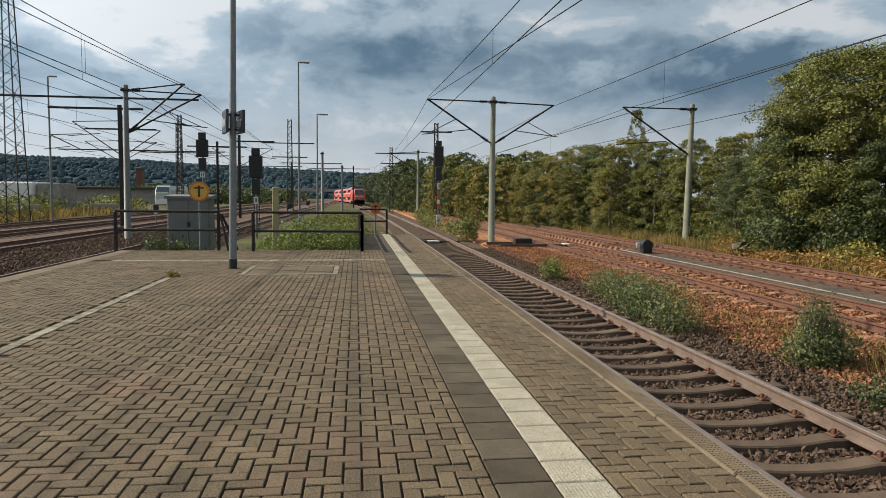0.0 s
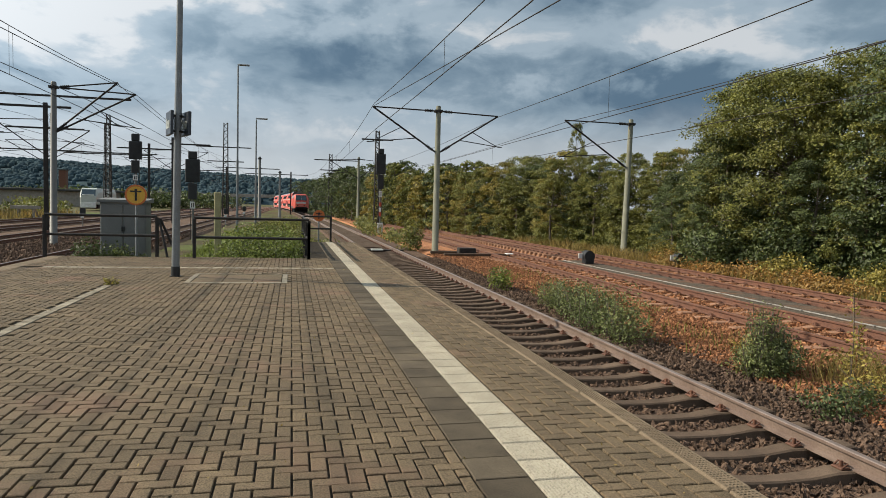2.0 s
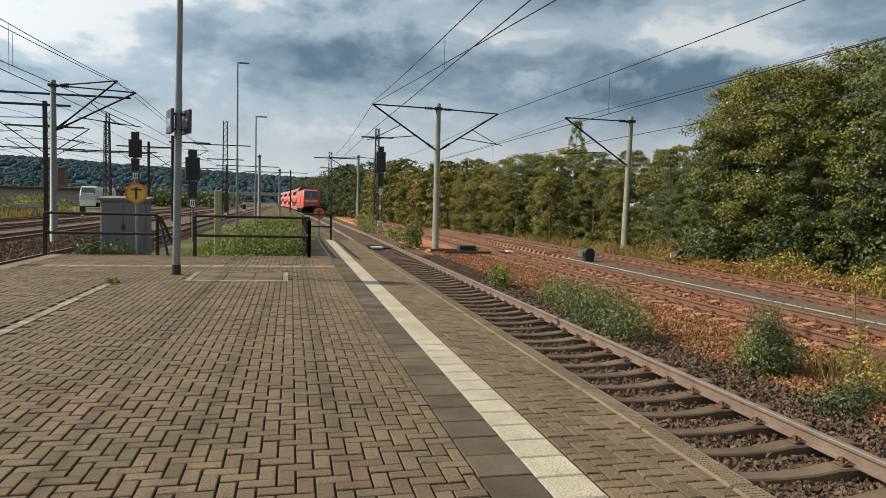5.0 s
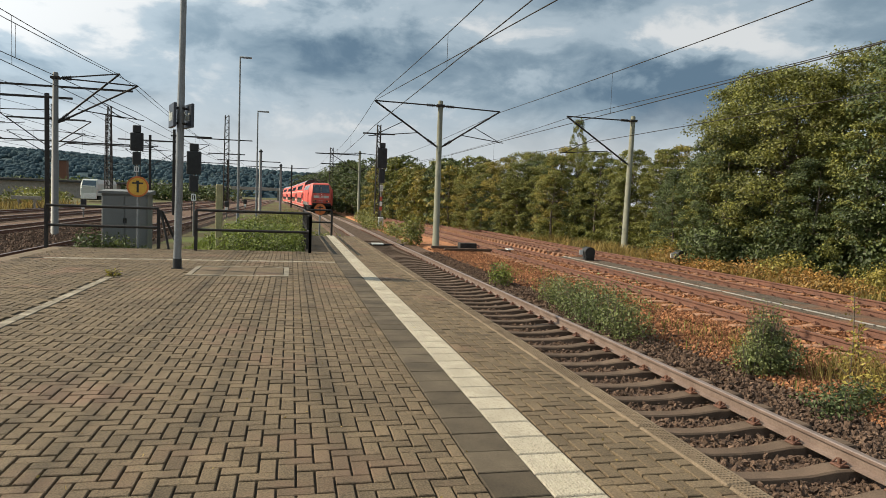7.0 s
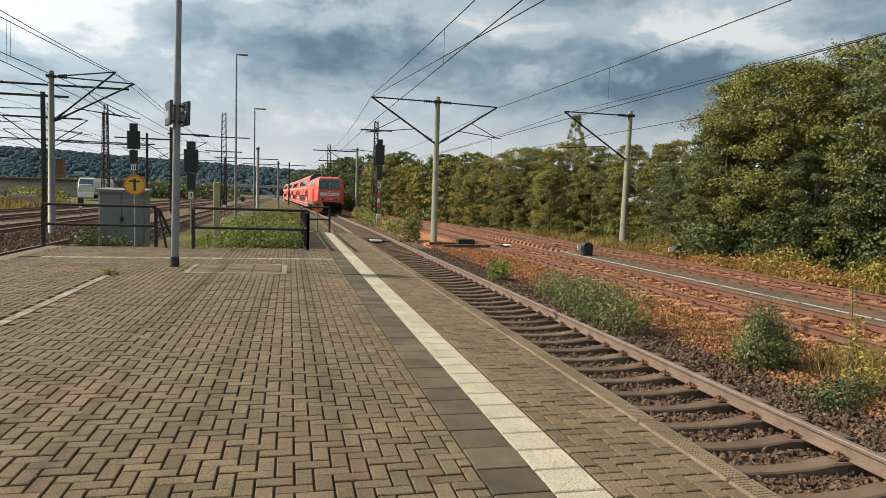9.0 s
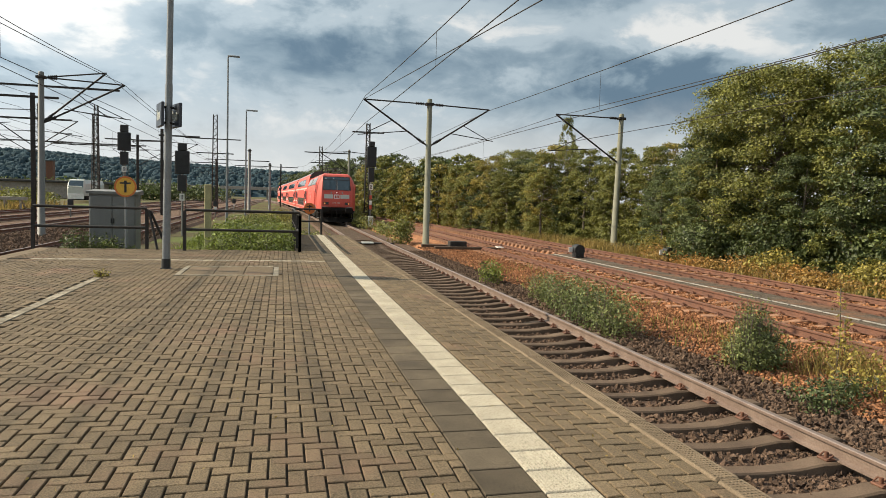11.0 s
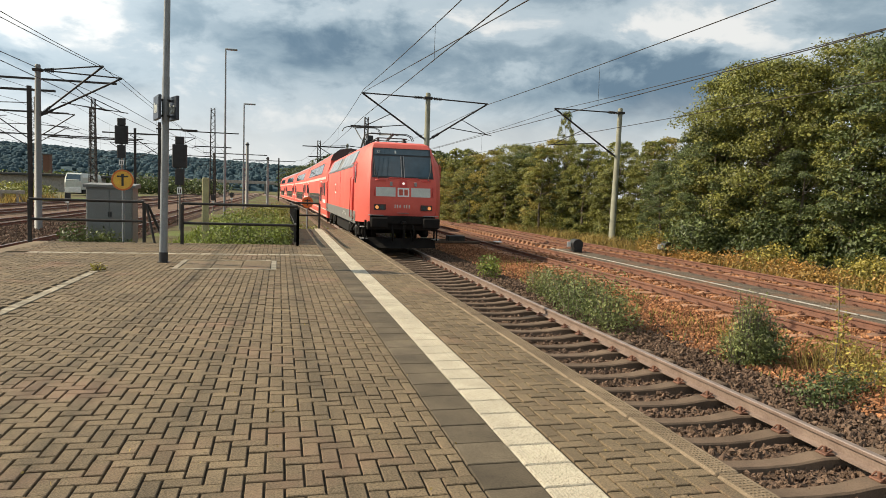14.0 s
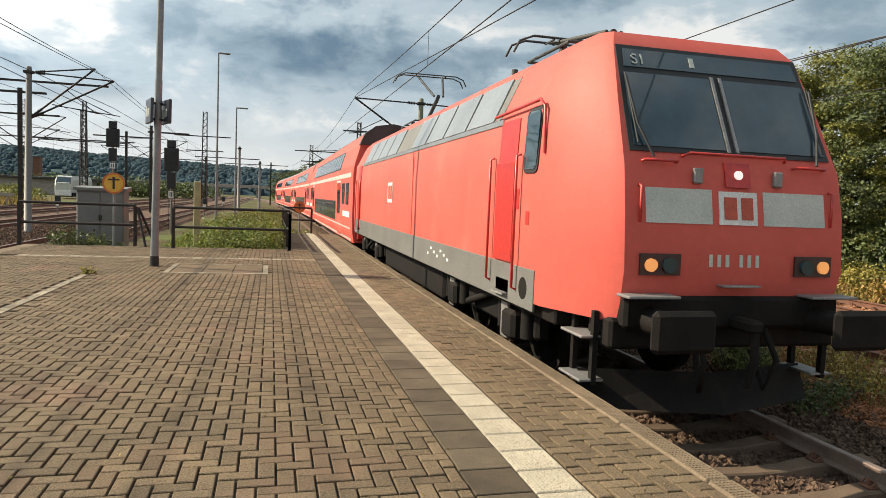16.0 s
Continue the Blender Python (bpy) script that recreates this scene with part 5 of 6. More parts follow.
def yard_clutter():
    """Short signs, relay boxes and buffer frames among the yard tracks."""
    for x, y, hh in ((-11.8, 48, 1.3), (-7.2, 62, 1.2), (-17.3, 55, 1.1), (-6.6, 78, 1.3)):
        s = thing("shunting_signal", "low dark shunting signal among the yard tracks", "railway signal", pose(x, y, GROUND_Z), group="shunting signals")
        part("post", Shape().tube((0, 0, 0), (0, 0, hh), 0.05, sides=8), SKIRT, s)
        part("signal_head", Shape().box(-0.2, 0.2, -0.1, 0.1, hh - 0.1, hh + 0.4, 0.03), BLACK, s)
        part("plate", Shape().box(-0.12, 0.12, -0.12, -0.1, hh - 0.4, hh - 0.16, 0.005), WHITE, s)
    for x, y in ((-30.5, 62), (-28.2, 75)):
        f = thing("buffer_stop", "pale timber buffer stop beyond the yard tracks", "buffer stop", pose(x, y, GROUND_Z), group="buffer stops")
        part("beam", Shape().box(-1.4, 1.4, -0.15, 0.15, 0.95, 1.3, 0.02), CONCRETE, f)
        for sx in (-0.75, 0.75):
            part("strut", Shape().tube((sx, 0.1, 1.1), (sx, 1.6, 0.0), 0.08, sides=6), CONCRETE, f)
            part("post", Shape().box(sx - 0.1, sx + 0.1, -0.1, 0.1, 0, 1.0, 0.01), CONCRETE, f)
    c = thing("parked_van", "white van parked beyond the yard tracks", "van", pose(-47, 108, GROUND_Z, 0, 0, 80))
    body = Shape().loft([[(x, y, z) for y, z in ((-0.95, 0.35), (0.95, 0.35), (0.92, h), (-0.92, h))] for x, h in ((-2.5, 1.0), (-1.7, 1.2), (-1.0, 2.1), (2.3, 2.15), (2.5, 2.0))])
    part("body", body, WHITE, c)
    part("side_window", Shape().box(-1.0, 0.2, -0.97, -0.93, 1.3, 1.85, 0.01), GLASS, c)
    for wx in (-1.6, 1.5):
        for wy in (-0.85, 0.85):
            part("wheel", Shape().tube((wx, wy - 0.1, 0.33), (wx, wy + 0.1, 0.33), 0.33, sides=16), UNDER, c)


def parked_loco():
    """A pale grey electric locomotive parked far off in the yard."""
    p = thing("parked_locomotive", "pale grey electric locomotive parked in the yard", "locomotive", pose(-37.5, 132, RAIL_Z - 0.1, 0, 0, 3))
    s = Shape()
    rings = []
    for y, w, zt, zb in ((0, 1.25, 2.6, 1.0), (0.25, 1.4, 2.75, 0.9), (0.9, 1.49, 3.75, 0.9), (1.6, 1.49, 3.9, 0.9), (18, 1.49, 3.9, 0.9)):
        rings.append([(-w, y, zb), (w, y, zb), (w, y, zt * 0.8), (w * 0.8, y, zt), (-w * 0.8, y, zt), (-w, y, zt * 0.8)])
    s.loft(rings)
    part("body", s, PALEGREY, p)
    part("windscreen", Shape().add([(-1.2, -0.02, 2.45), (1.2, -0.02, 2.45), (1.12, 0.7, 3.62), (-1.12, 0.7, 3.62), (-1.2, 0.3, 2.45), (1.2, 0.3, 2.45), (1.12, 0.95, 3.62), (-1.12, 0.95, 3.62)], [(0, 1, 2, 3), (0, 4, 5, 1), (1, 5, 6, 2), (2, 6, 7, 3), (3, 7, 4, 0)]), GLASS, p)
    part("apron", Shape().box(-1.3, 1.3, -0.06, 0.3, 0.3, 1.3, 0.05), WHITE, p)
    part("bogie", Shape().box(-1.2, 1.2, 2, 6, 0.1, 0.9, 0.1), UNDER, p)
    part("bogie", Shape().box(-1.2, 1.2, 12, 16, 0.1, 0.9, 0.1), UNDER, p)
# ---------------------------------------------------------------- train
def loco_section(hw, z0, top, hw_top):
    """Closed cross-section of the locomotive body, from bottom left round to bottom right."""
    return [(-hw, z0), (-hw, 1.6), (-hw, 2.95), (-hw + 0.05, 3.1), (-hw_top, top - 0.18), (-hw_top + 0.2, top), (hw_top - 0.2, top), (hw_top, top - 0.18), (hw - 0.05, 3.1), (hw, 2.95), (hw, 1.6), (hw, z0)]


def build_loco():
    L = thing("locomotive", "red electric locomotive with pale front panels and raised pantograph", "locomotive")
    # body shell: nose rings then straight body; y is distance behind the buffers
    s = Shape()
    zs = [1.02, 1.5, 2.0, 2.42, 3.0, 3.58, 3.74, 3.82]
    fy = [0.70, 0.58, 0.62, 0.70, 0.97, 1.26, 1.42, 1.75]      # front face depth
    fw = [1.16, 1.19, 1.19, 1.18, 1.13, 1.06, 0.98, 0.85]      # half width at the front corner
    by = [1.60, 1.50, 1.53, 1.58, 1.66, 1.85, 2.0, 2.2]        # where the full width begins
    bw = [1.49, 1.49, 1.49, 1.49, 1.46, 1.19, 1.04, 0.85]
    END = 18.25
    rows = []
    for z, y, w, b, f in zip(zs, fy, fw, by, bw):
        rows.append([(-f, END - b + 0.62, z), (-f, b, z), (-w - 0.03, y + 0.10, z), (-w + 0.05, y, z), (w - 0.05, y, z), (w + 0.03, y + 0.10, z), (f, b, z), (f, END - b + 0.62, z)])
        rows[-1] += [(w + 0.03, END + 0.5 - y, z), (w - 0.05, END + 0.6 - y, z), (-w + 0.05, END + 0.6 - y, z), (-w - 0.03, END + 0.5 - y, z)]
    s.loft(rows, closed=True, smooth=True)
    shell = part("body", s, REDSIDE, L)
    shell.data.set_sharp_from_angle(angle=radians(24))
    for sg in (-1, 1):
        sk = Shape()
        sk.box(sg * 1.485 - 0.015, sg * 1.485 + 0.012, 1.75, END - 1.2, 0.93, 1.36, 0.004)
        part("skirt", sk, SKIRT, L, "grey lower side band")
        pl = Shape()
        pl.tube((sg * 1.49, 2.05, 1.14), (sg * 1.502, 2.05, 1.14), 0.12, sides=18)
        part("jack_socket", pl, UNDER, L)
        # slanted roof edge with grilles
        for y0, y1 in ((3.4, 4.6), (4.7, 5.9), (6.0, 7.2), (7.3, 8.5), (10.2, 11.4), (11.5, 12.7), (12.8, 14.0), (14.1, 15.3)):
            q = Shape()
            a, b = (1.44, 3.03), (1.19, 3.55)
            o = 0.03
            q.add([(sg * (a[0] + o), y0, a[1]), (sg * (a[0] + o), y1, a[1]), (sg * (b[0] + o), y1, b[1] + o), (sg * (b[0] + o), y0, b[1] + o),
                   (sg * (a[0] - 0.02), y0, a[1]), (sg * (a[0] - 0.02), y1, a[1]), (sg * (b[0] - 0.02), y1, b[1]), (sg * (b[0] - 0.02), y0, b[1])],
                  [(0, 1, 2, 3), (0, 4, 5, 1), (2, 6, 7, 3), (1, 5, 6, 2), (0, 3, 7, 4)])
            part("roof_grille", q, ROOFGREY, L)
        q = Shape()
        q.box(sg * 1.455 - 0.02, sg * 1.455 + 0.02, 3.0, END - 2.6, 2.95, 3.02, 0.006)
        part("roof_gutter", q, ROOFGREY, L)
        # driver's door, window, handrails
        for y in (2.72, END - 2.1):
            d = part("cab_door", Shape().box(sg * 1.49 - 0.03, sg * 1.49 + 0.006, y - 0.3, y + 0.3, 1.38, 2.5, 0.004).add([(sg * q, yy, zz) for q0, zz in ((1.496, 2.498), (1.472, 2.98)) for q in (q0, q0 - 0.04) for yy in (y - 0.3, y + 0.3)], [(0, 1, 5, 4), (0, 4, 6, 2), (1, 3, 7, 5), (4, 5, 7, 6)]), REDDOOR, L)
            for dy in (-0.45, 0.45):
                part("handrail", Shape().path([(sg * 1.5, y + dy, 1.1), (sg * 1.55, y + dy, 1.12), (sg * 1.55, y + dy, 2.55), (sg * 1.5, y + dy, 2.57)], 0.016, 6), REDDOOR, d)
            part("step_recess", Shape().box(sg * 1.49 - 0.01, sg * 1.49 + 0.014, y - 0.22, y + 0.22, 1.0, 1.17, 0.004), UNDER, d)
            part("step", Shape().box(sg * 1.5, sg * 1.56, y - 0.2, y + 0.2, 1.0, 1.025, 0.004), STEELGREY, d)
        wy = 2.0
        part("rain_strip", Shape().path([(sg * 1.495, wy + 1.2, 3.06), (sg * 1.495, wy - 0.2, 3.1), (sg * 1.495, wy - 0.32, 3.02), (sg * 1.495, wy - 0.36, 2.55)], 0.018, 6), REDDOOR, L)
        for y0, y1, z0, z1 in ((2.3, 2.5, 1.98, 2.2), (1.98, 2.08, 1.82, 1.96)):
            part("hatch", Shape().box(sg * 1.49 - 0.004, sg * 1.49 + 0.006, y0, y1, z0, z1), REDDOOR, L)
        part("panel_joint", Shape().box(sg * 1.489, sg * 1.497, 8.1, 8.13, 1.0, 2.95), REDDOOR, L)
        em = part("emblem", Shape().box(sg * 1.489, sg * 1.499, 10.3, 10.9, 1.95, 2.4, 0.004), WHITE, L, "white emblem panel")
        part("emblem_mark", Shape().box(sg * 1.499, sg * 1.503, 10.36, 10.57, 2.02, 2.33).box(sg * 1.499, sg * 1.503, 10.63, 10.84, 2.02, 2.33), REDMARK, em)
        bars = Shape()
        for k in range(7):
            bars.box(sg * 1.497, sg * 1.503, 5.2 + k * 0.22, 5.3 + k * 0.22, 1.12 + 0.05 * (k % 3), 1.16 + 0.05 * (k % 3))
        part("lettering_bars", bars, WHITE, L)
    hw = lambda z: float(np.interp(z, zs, bw))

    def side_panel(sg, y0, y1, z0, z1, o, r=0.09):
        """A rounded panel that lies on the side wall."""
        pts = []
        for cy, cz, a0 in ((y1 - r, z1 - r, 0), (y0 + r, z1 - r, 90), (y0 + r, z0 + r, 180), (y1 - r, z0 + r, 270)):
            for k in range(4):
                a = radians(a0 + k * 30)
                pts.append((cy + math.cos(a) * r, cz + math.sin(a) * r))
        return Shape().loft([[(sg * (hw(z) - 0.03), y, z) for y, z in pts], [(sg * (hw(z) + o), y, z) for y, z in pts]])

    for sg in (-1, 1):
        w = part("cab_window", side_panel(sg, 1.79, 2.2, 2.36, 3.05, 0.012), BLACK, L)
        part("pane", side_panel(sg, 1.825, 2.165, 2.4, 3.01, 0.018, 0.07), GLASS, w)
        band = Shape()
        band.add([(sg * (hw(z) + o), y, z) for o in (-0.03, 0.006) for y in (3.15, END - 2.6) for z in (3.03, 3.56)], [(4, 5, 7, 6), (0, 4, 6, 2), (1, 3, 7, 5), (0, 1, 5, 4), (2, 6, 7, 3)])
        part("roof_slope", band, SKIRT, L, "grey slanted roof edge")
    part("front_apron", Shape().box(-1.12, 1.12, 0.555, 0.8, 0.98, 1.27, 0.03), UNDER, L)
    # windscreen: black mask with two panes and a display band
    def front(z):
        return float(np.interp(z, zs, fy))
    def quad(x0, x1, z0, z1, o, t=0.02, taper=0.0):
        q = Shape()
        pts = [(x0, front(z0) - o, z0), (x1, front(z0) - o, z0), (x1 - (taper if x1 > 0.5 else 0), front(z1) - o, z1), (x0 + (taper if x0 < -0.5 else 0), front(z1) - o, z1)]
        back = [(x, y + t, z) for x, y, z in pts]
        return q.add(pts + back, [(0, 1, 2, 3), (4, 7, 6, 5), (0, 4, 5, 1), (1, 5, 6, 2), (2, 6, 7, 3), (3, 7, 4, 0)])
    mask = part("windscreen", quad(-1.06, 1.06, 2.55, 3.58, 0.014, taper=0.06), BLACK, L, "black windscreen surround")
    part("pane", quad(-1.01, -0.07, 2.60, 3.30, 0.022, 0.006, 0.035), GLASS, mask)
    part("pane", quad(0.07, 1.01, 2.60, 3.30, 0.022, 0.006, 0.035), GLASS, mask)
    part("display", quad(-0.96, 0.96, 3.36, 3.54, 0.022, 0.006, 0.02), GLASS, mask)
    cv = bpy.data.curves.new("line_number", "FONT")
    cv.body, cv.size, cv.extrude = "S1", 0.16, 0.002
    cv.materials.append(PALEGREY)
    tx = new("line_number", cv)
    tx.parent = mask
    tx.matrix_basis = pose(-0.88, front(3.39) - 0.032, 3.39, 64.5, 0, 0)
    part("display_bars", quad(-0.25, -0.2, 3.40, 3.5, 0.028, 0.004).add([], []), PALEGREY, mask)
    for x in (-0.045, 0.045):
        part("mullion", quad(x - 0.015, x + 0.015, 2.58, 3.32, 0.035, 0.02), STEELGREY, mask)
    for sg in (-1, 1):
        wp = Shape()
        wp.path([(sg * 0.86, front(2.5) - 0.06, 2.5), (sg * 0.96, front(2.8) - 0.06, 2.8), (sg * 1.0, front(3.2) - 0.06, 3.25)], 0.013, 5)
        wp.path([(sg * 0.98, front(2.62) - 0.045, 2.62), (sg * 0.985, front(3.25) - 0.045, 3.28)], 0.01, 5)
        part("wiper", wp, BLACK, mask)
        part("front_panel", quad(*sorted((sg * 0.27, sg * 0.94)), 1.92, 2.23, 0.008), PALEGREY, L, "pale grey front panel")
        part("handrail", Shape().path([(sg * 0.62, front(2.48) - 0.0, 2.46), (sg * 0.62, front(2.48) - 0.06, 2.47), (sg * 0.95, front(2.48) - 0.06, 2.47), (sg * 0.95, front(2.48), 2.46)], 0.014, 6), REDDOOR, L)
        part("handrail", Shape().path([(sg * 1.0, front(2.2), 2.25), (sg * 1.0, front(2.2) - 0.05, 2.24), (sg * 1.0, front(2.2) - 0.05, 1.93), (sg * 1.0, front(2.2), 1.92)], 0.014, 6), REDDOOR, L)
        part("camera_box", Shape().box(sg * 0.42 - 0.045, sg * 0.42 + 0.045, front(2.35) - 0.05, front(2.35), 2.28, 2.42, 0.01), STEELGREY, L)
        hl = part("headlamp_housing", quad(*sorted((sg * 0.60, sg * 1.0)), 1.46, 1.65, 0.03), LAMPBED, L, "dark red headlamp recess")
        part("headlamp", Shape().tube((sg * 0.90, front(1.55) + 0.01, 1.55), (sg * 0.90, front(1.55) - 0.05, 1.55), 0.058, sides=16), LAMPWARM, hl, "lit warm headlamp")
        part("tail_lamp", Shape().tube((sg * 0.72, front(1.55) + 0.01, 1.55), (sg * 0.72, front(1.55) - 0.05, 1.55), 0.07, sides=16), GLASS, hl)
    part("handrail", Shape().path([(-0.55, front(2.5), 2.52), (-0.5, front(2.5) - 0.06, 2.55), (0.5, front(2.5) - 0.06, 2.55), (0.55, front(2.5), 2.52)], 0.014, 6), REDDOOR, L)
    up = part("top_lamp_housing", quad(-0.13, 0.13, 2.26, 2.48, 0.03), REDDOOR, L)
    part("top_lamp", Shape().tube((0, front(2.37), 2.37), (0, front(2.37) - 0.045, 2.37), 0.04, sides=14), LAMPWHITE, up, "lit white top lamp")
    em = part("emblem", quad(-0.2, 0.2, 1.92, 2.22, 0.012), WHITE, L, "white emblem panel with red shapes")
    part("emblem_mark", quad(-0.15, -0.02, 1.97, 2.17, 0.018, 0.008), REDMARK, em)
    part("emblem_mark", quad(0.03, 0.15, 1.97, 2.17, 0.018, 0.008), REDMARK, em)
    for k in range(6):
        x = -0.30 + k * 0.085 + (0.06 if k > 2 else 0)
        part("number_bar", quad(x, x + 0.036, 1.54, 1.65, 0.008, 0.006), PALEGREY, L)
    # under the nose
    beam = Shape().box(-1.2, 1.2, 0.66, 1.1, 0.78, 1.06, 0.03)
    part("buffer_beam", beam, UNDER, L)
    for sg in (-1, 1):
        b = part("buffer", Shape().tube((sg * 0.875, 0.7, 1.06), (sg * 0.875, 0.12, 1.06), 0.13, 0.1, 14), UNDER, L)
        part("buffer_plate", Shape().box(sg * 0.875 - 0.29, sg * 0.875 + 0.29, 0.0, 0.1, 0.88, 1.23, 0.04), UNDER, b)
        part("buffer_step", Shape().box(sg * 0.93 - 0.25, sg * 0.93 + 0.25, 0.4, 0.62, 1.27, 1.295, 0.006), STEELGREY, L, "grated step above the buffer")
        for y in (0.85, 1.25):
            part("step_hanger", Shape().box(sg * 1.25 - 0.025, sg * 1.25 + 0.025, y - 0.03, y + 0.03, 0.42, 1.1), UNDER, L)
        for z in (0.45, 0.85):
            part("step", Shape().box(sg * 1.25 - 0.14, sg * 1.25 + 0.1, 0.82, 1.28, z, z + 0.025, 0.006), STEELGREY, L)
        hs = Shape().path([(sg * 0.35, 0.62, 1.0), (sg * 0.38, 0.45, 0.7), (sg * 0.34, 0.55, 0.42), (sg * 0.3, 0.7, 0.75)], 0.03, 7)
        part("brake_hose", hs, UNDER, L)
    part("number_step", Shape().box(-0.2, 0.2, 0.5, 0.6, 1.36, 1.38, 0.005), STEELGREY, L)
    hook = Shape().box(-0.07, 0.07, 0.25, 0.7, 0.98, 1.1, 0.03).path([(0, 0.3, 1.0), (0, 0.28, 0.75), (0, 0.36, 0.5)], 0.04, 7)
    part("coupling_hook", hook, UNDER, L)
    plough = Shape()
    plough.add([(-1.25, 1.0, 0.16), (0, 0.62, 0.16), (1.25, 1.0, 0.16), (1.25, 1.15, 0.5), (0, 0.85, 0.5), (-1.25, 1.15, 0.5), (-1.25, 1.2, 0.16), (1.25, 1.2, 0.16)],
               [(0, 1, 4, 5), (1, 2, 3, 4), (0, 6, 7, 2, 1), (3, 7, 6, 5, 4), (0, 5, 6), (2, 7, 3)])
    part("snow_plough", plough, UNDER, L)
    # roof
    roof = Shape().box(-0.84, 0.84, 3.4, END - 2.8, 3.80, 3.86, 0.02)
    part("roof_deck", roof, ROOFGREY, L)
    eq = Shape()
    for y in (6.8, 8.0, 9.4, 10.6):
        eq.box(-0.4, 0.4, y, y + 0.7, 3.86, 4.0, 0.03)
    for y in (3.6, 5.4, 13.2, 14.6):
        for x in (-0.5, 0.5):
            eq.tube((x, y, 3.86), (x, y, 4.1), 0.06, 0.05, 8)
    part("roof_equipment", eq, ROOFDARK, L)
    horn = Shape().tube((0.25, 2.2, 3.84), (0.25, 2.2, 3.92), 0.1, 0.08, 12)
    part("aerial", horn, BLACK, L)
    for y, hgt, name in ((3.8, 0.32, "pantograph"), (13.2, 1.38, "pantograph")):
        p = Shape()
        for x in (-0.55, 0.55):
            p.tube((x, y - 0.5, 4.08), (x, y + 0.9, 4.08), 0.022, sides=6)
        for yy in (y - 0.5, y + 0.9):
            p.tube((-0.55, yy, 4.08), (0.55, yy, 4.08), 0.022, sides=6)
        if hgt > 1:
            k1 = (0, y - 0.7, 4.08 + hgt * 0.45)
            p.tube((0, y + 0.8, 4.1), k1, 0.05, sides=7)
            p.tube((-0.12, k1[1], k1[2]), (-0.35, y + 0.4, 4.0 + hgt), 0.03, sides=6)
            p.tube((0.12, k1[1], k1[2]), (0.35, y + 0.4, 4.0 + hgt), 0.03, sides=6)
            hy, hz = y + 0.4, 4.0 + hgt
        else:
            p.tube((0, y + 0.8, 4.1), (0, y - 0.6, 4.22), 0.05, sides=7)
            p.tube((-0.1, y - 0.6, 4.22), (-0.35, y + 0.5, 4.28), 0.03, sides=6)
            p.tube((0.1, y - 0.6, 4.22), (0.35, y + 0.5, 4.28), 0.03, sides=6)
            hy, hz = y + 0.5, 4.3
        arm = part(name, p, ROOFDARK, L, "raised pantograph" if hgt > 1 else "folded pantograph")
        head = Shape()
        for yy in (hy - 0.16, hy + 0.16):
            head.path([(-0.98, yy, hz - 0.22), (-0.9, yy, hz - 0.06), (-0.7, yy, hz + 0.02), (0.7, yy, hz + 0.02), (0.9, yy, hz - 0.06), (0.98, yy, hz - 0.22)], 0.017, 6)
        for x in (-0.4, 0.4):
            head.tube((x, hy - 0.16, hz), (x, hy + 0.16, hz), 0.015, sides=5)
        part("collector_head", head, ROOFDARK, arm)
    # bogies and wheels
    under = Shape().box(-1.25, 1.25, 6.4, 12.4, 0.35, 0.95, 0.05)
    part("transformer_tank", under, UNDER, L)
    part("underframe", Shape().box(-1.4, 1.4, 1.4, END - 0.8, 0.86, 1.04, 0.02), UNDER, L)
    wheels = []
    for yc in (4.2, 14.7):
        bg = Shape()
        for sg in (-1, 1):
            bg.box(sg * 1.12 - 0.09, sg * 1.12 + 0.09, yc - 1.9, yc + 1.9, 0.5, 0.82, 0.04)
            for dy in (-1.3, 1.3):
                bg.box(sg * 1.22 - 0.14, sg * 1.22 + 0.14, yc + dy - 0.2, yc + dy + 0.2, 0.42, 0.78, 0.05)
                for d2 in (-0.4, 0.4):
                    bg.tube((sg * 1.22, yc + dy + d2, 0.5), (sg * 1.22, yc + dy + d2, 0.95), 0.1, sides=10)
            bg.tube((sg * 1.3, yc - 0.7, 0.9), (sg * 1.3, yc + 0.5, 0.6), 0.05, sides=8)
        bg.box(-1.1, 1.1, yc - 0.4, yc + 0.4, 0.5, 0.8, 0.04)
        part("bogie", bg, UNDER, L)
        for dy in (-1.3, 1.3):
            ws = Shape()
            ws.tube((-0.95, 0, 0), (0.95, 0, 0), 0.09, sides=12)
            for sg in (-1, 1):
                ws.tube((sg * 0.70, 0, 0), (sg * 0.84, 0, 0), 0.62, 0.61, 28)
                ws.tube((sg * 0.68, 0, 0), (sg * 0.70, 0, 0), 0.65, 0.65, 28)
                ws.tube((sg * 0.84, 0, 0), (sg * 0.87, 0, 0), 0.5, 0.46, 20)
                for k in range(6):
                    a = k * math.pi / 3
                    ws.tube((sg * 0.85, math.cos(a) * 0.32, math.sin(a) * 0.32), (sg * 0.885, math.cos(a) * 0.32, math.sin(a) * 0.32), 0.05, sides=6)
            w = part("wheelset", ws, UNDER, L)
            w.location = (0, yc + dy, 0.625)
            wheels.append((w, yc + dy))
    for y in (3.1, 5.6, 13.6, 16.0):
        for sg in (-1, 1):
            part("sand_pipe", Shape().box(sg * 1.3 - 0.02, sg * 1.3 + 0.02, y - 0.12, y + 0.12, 0.4, 0.95, 0.01), STEELGREY, L)
    return L, wheels


COACH = 26.8


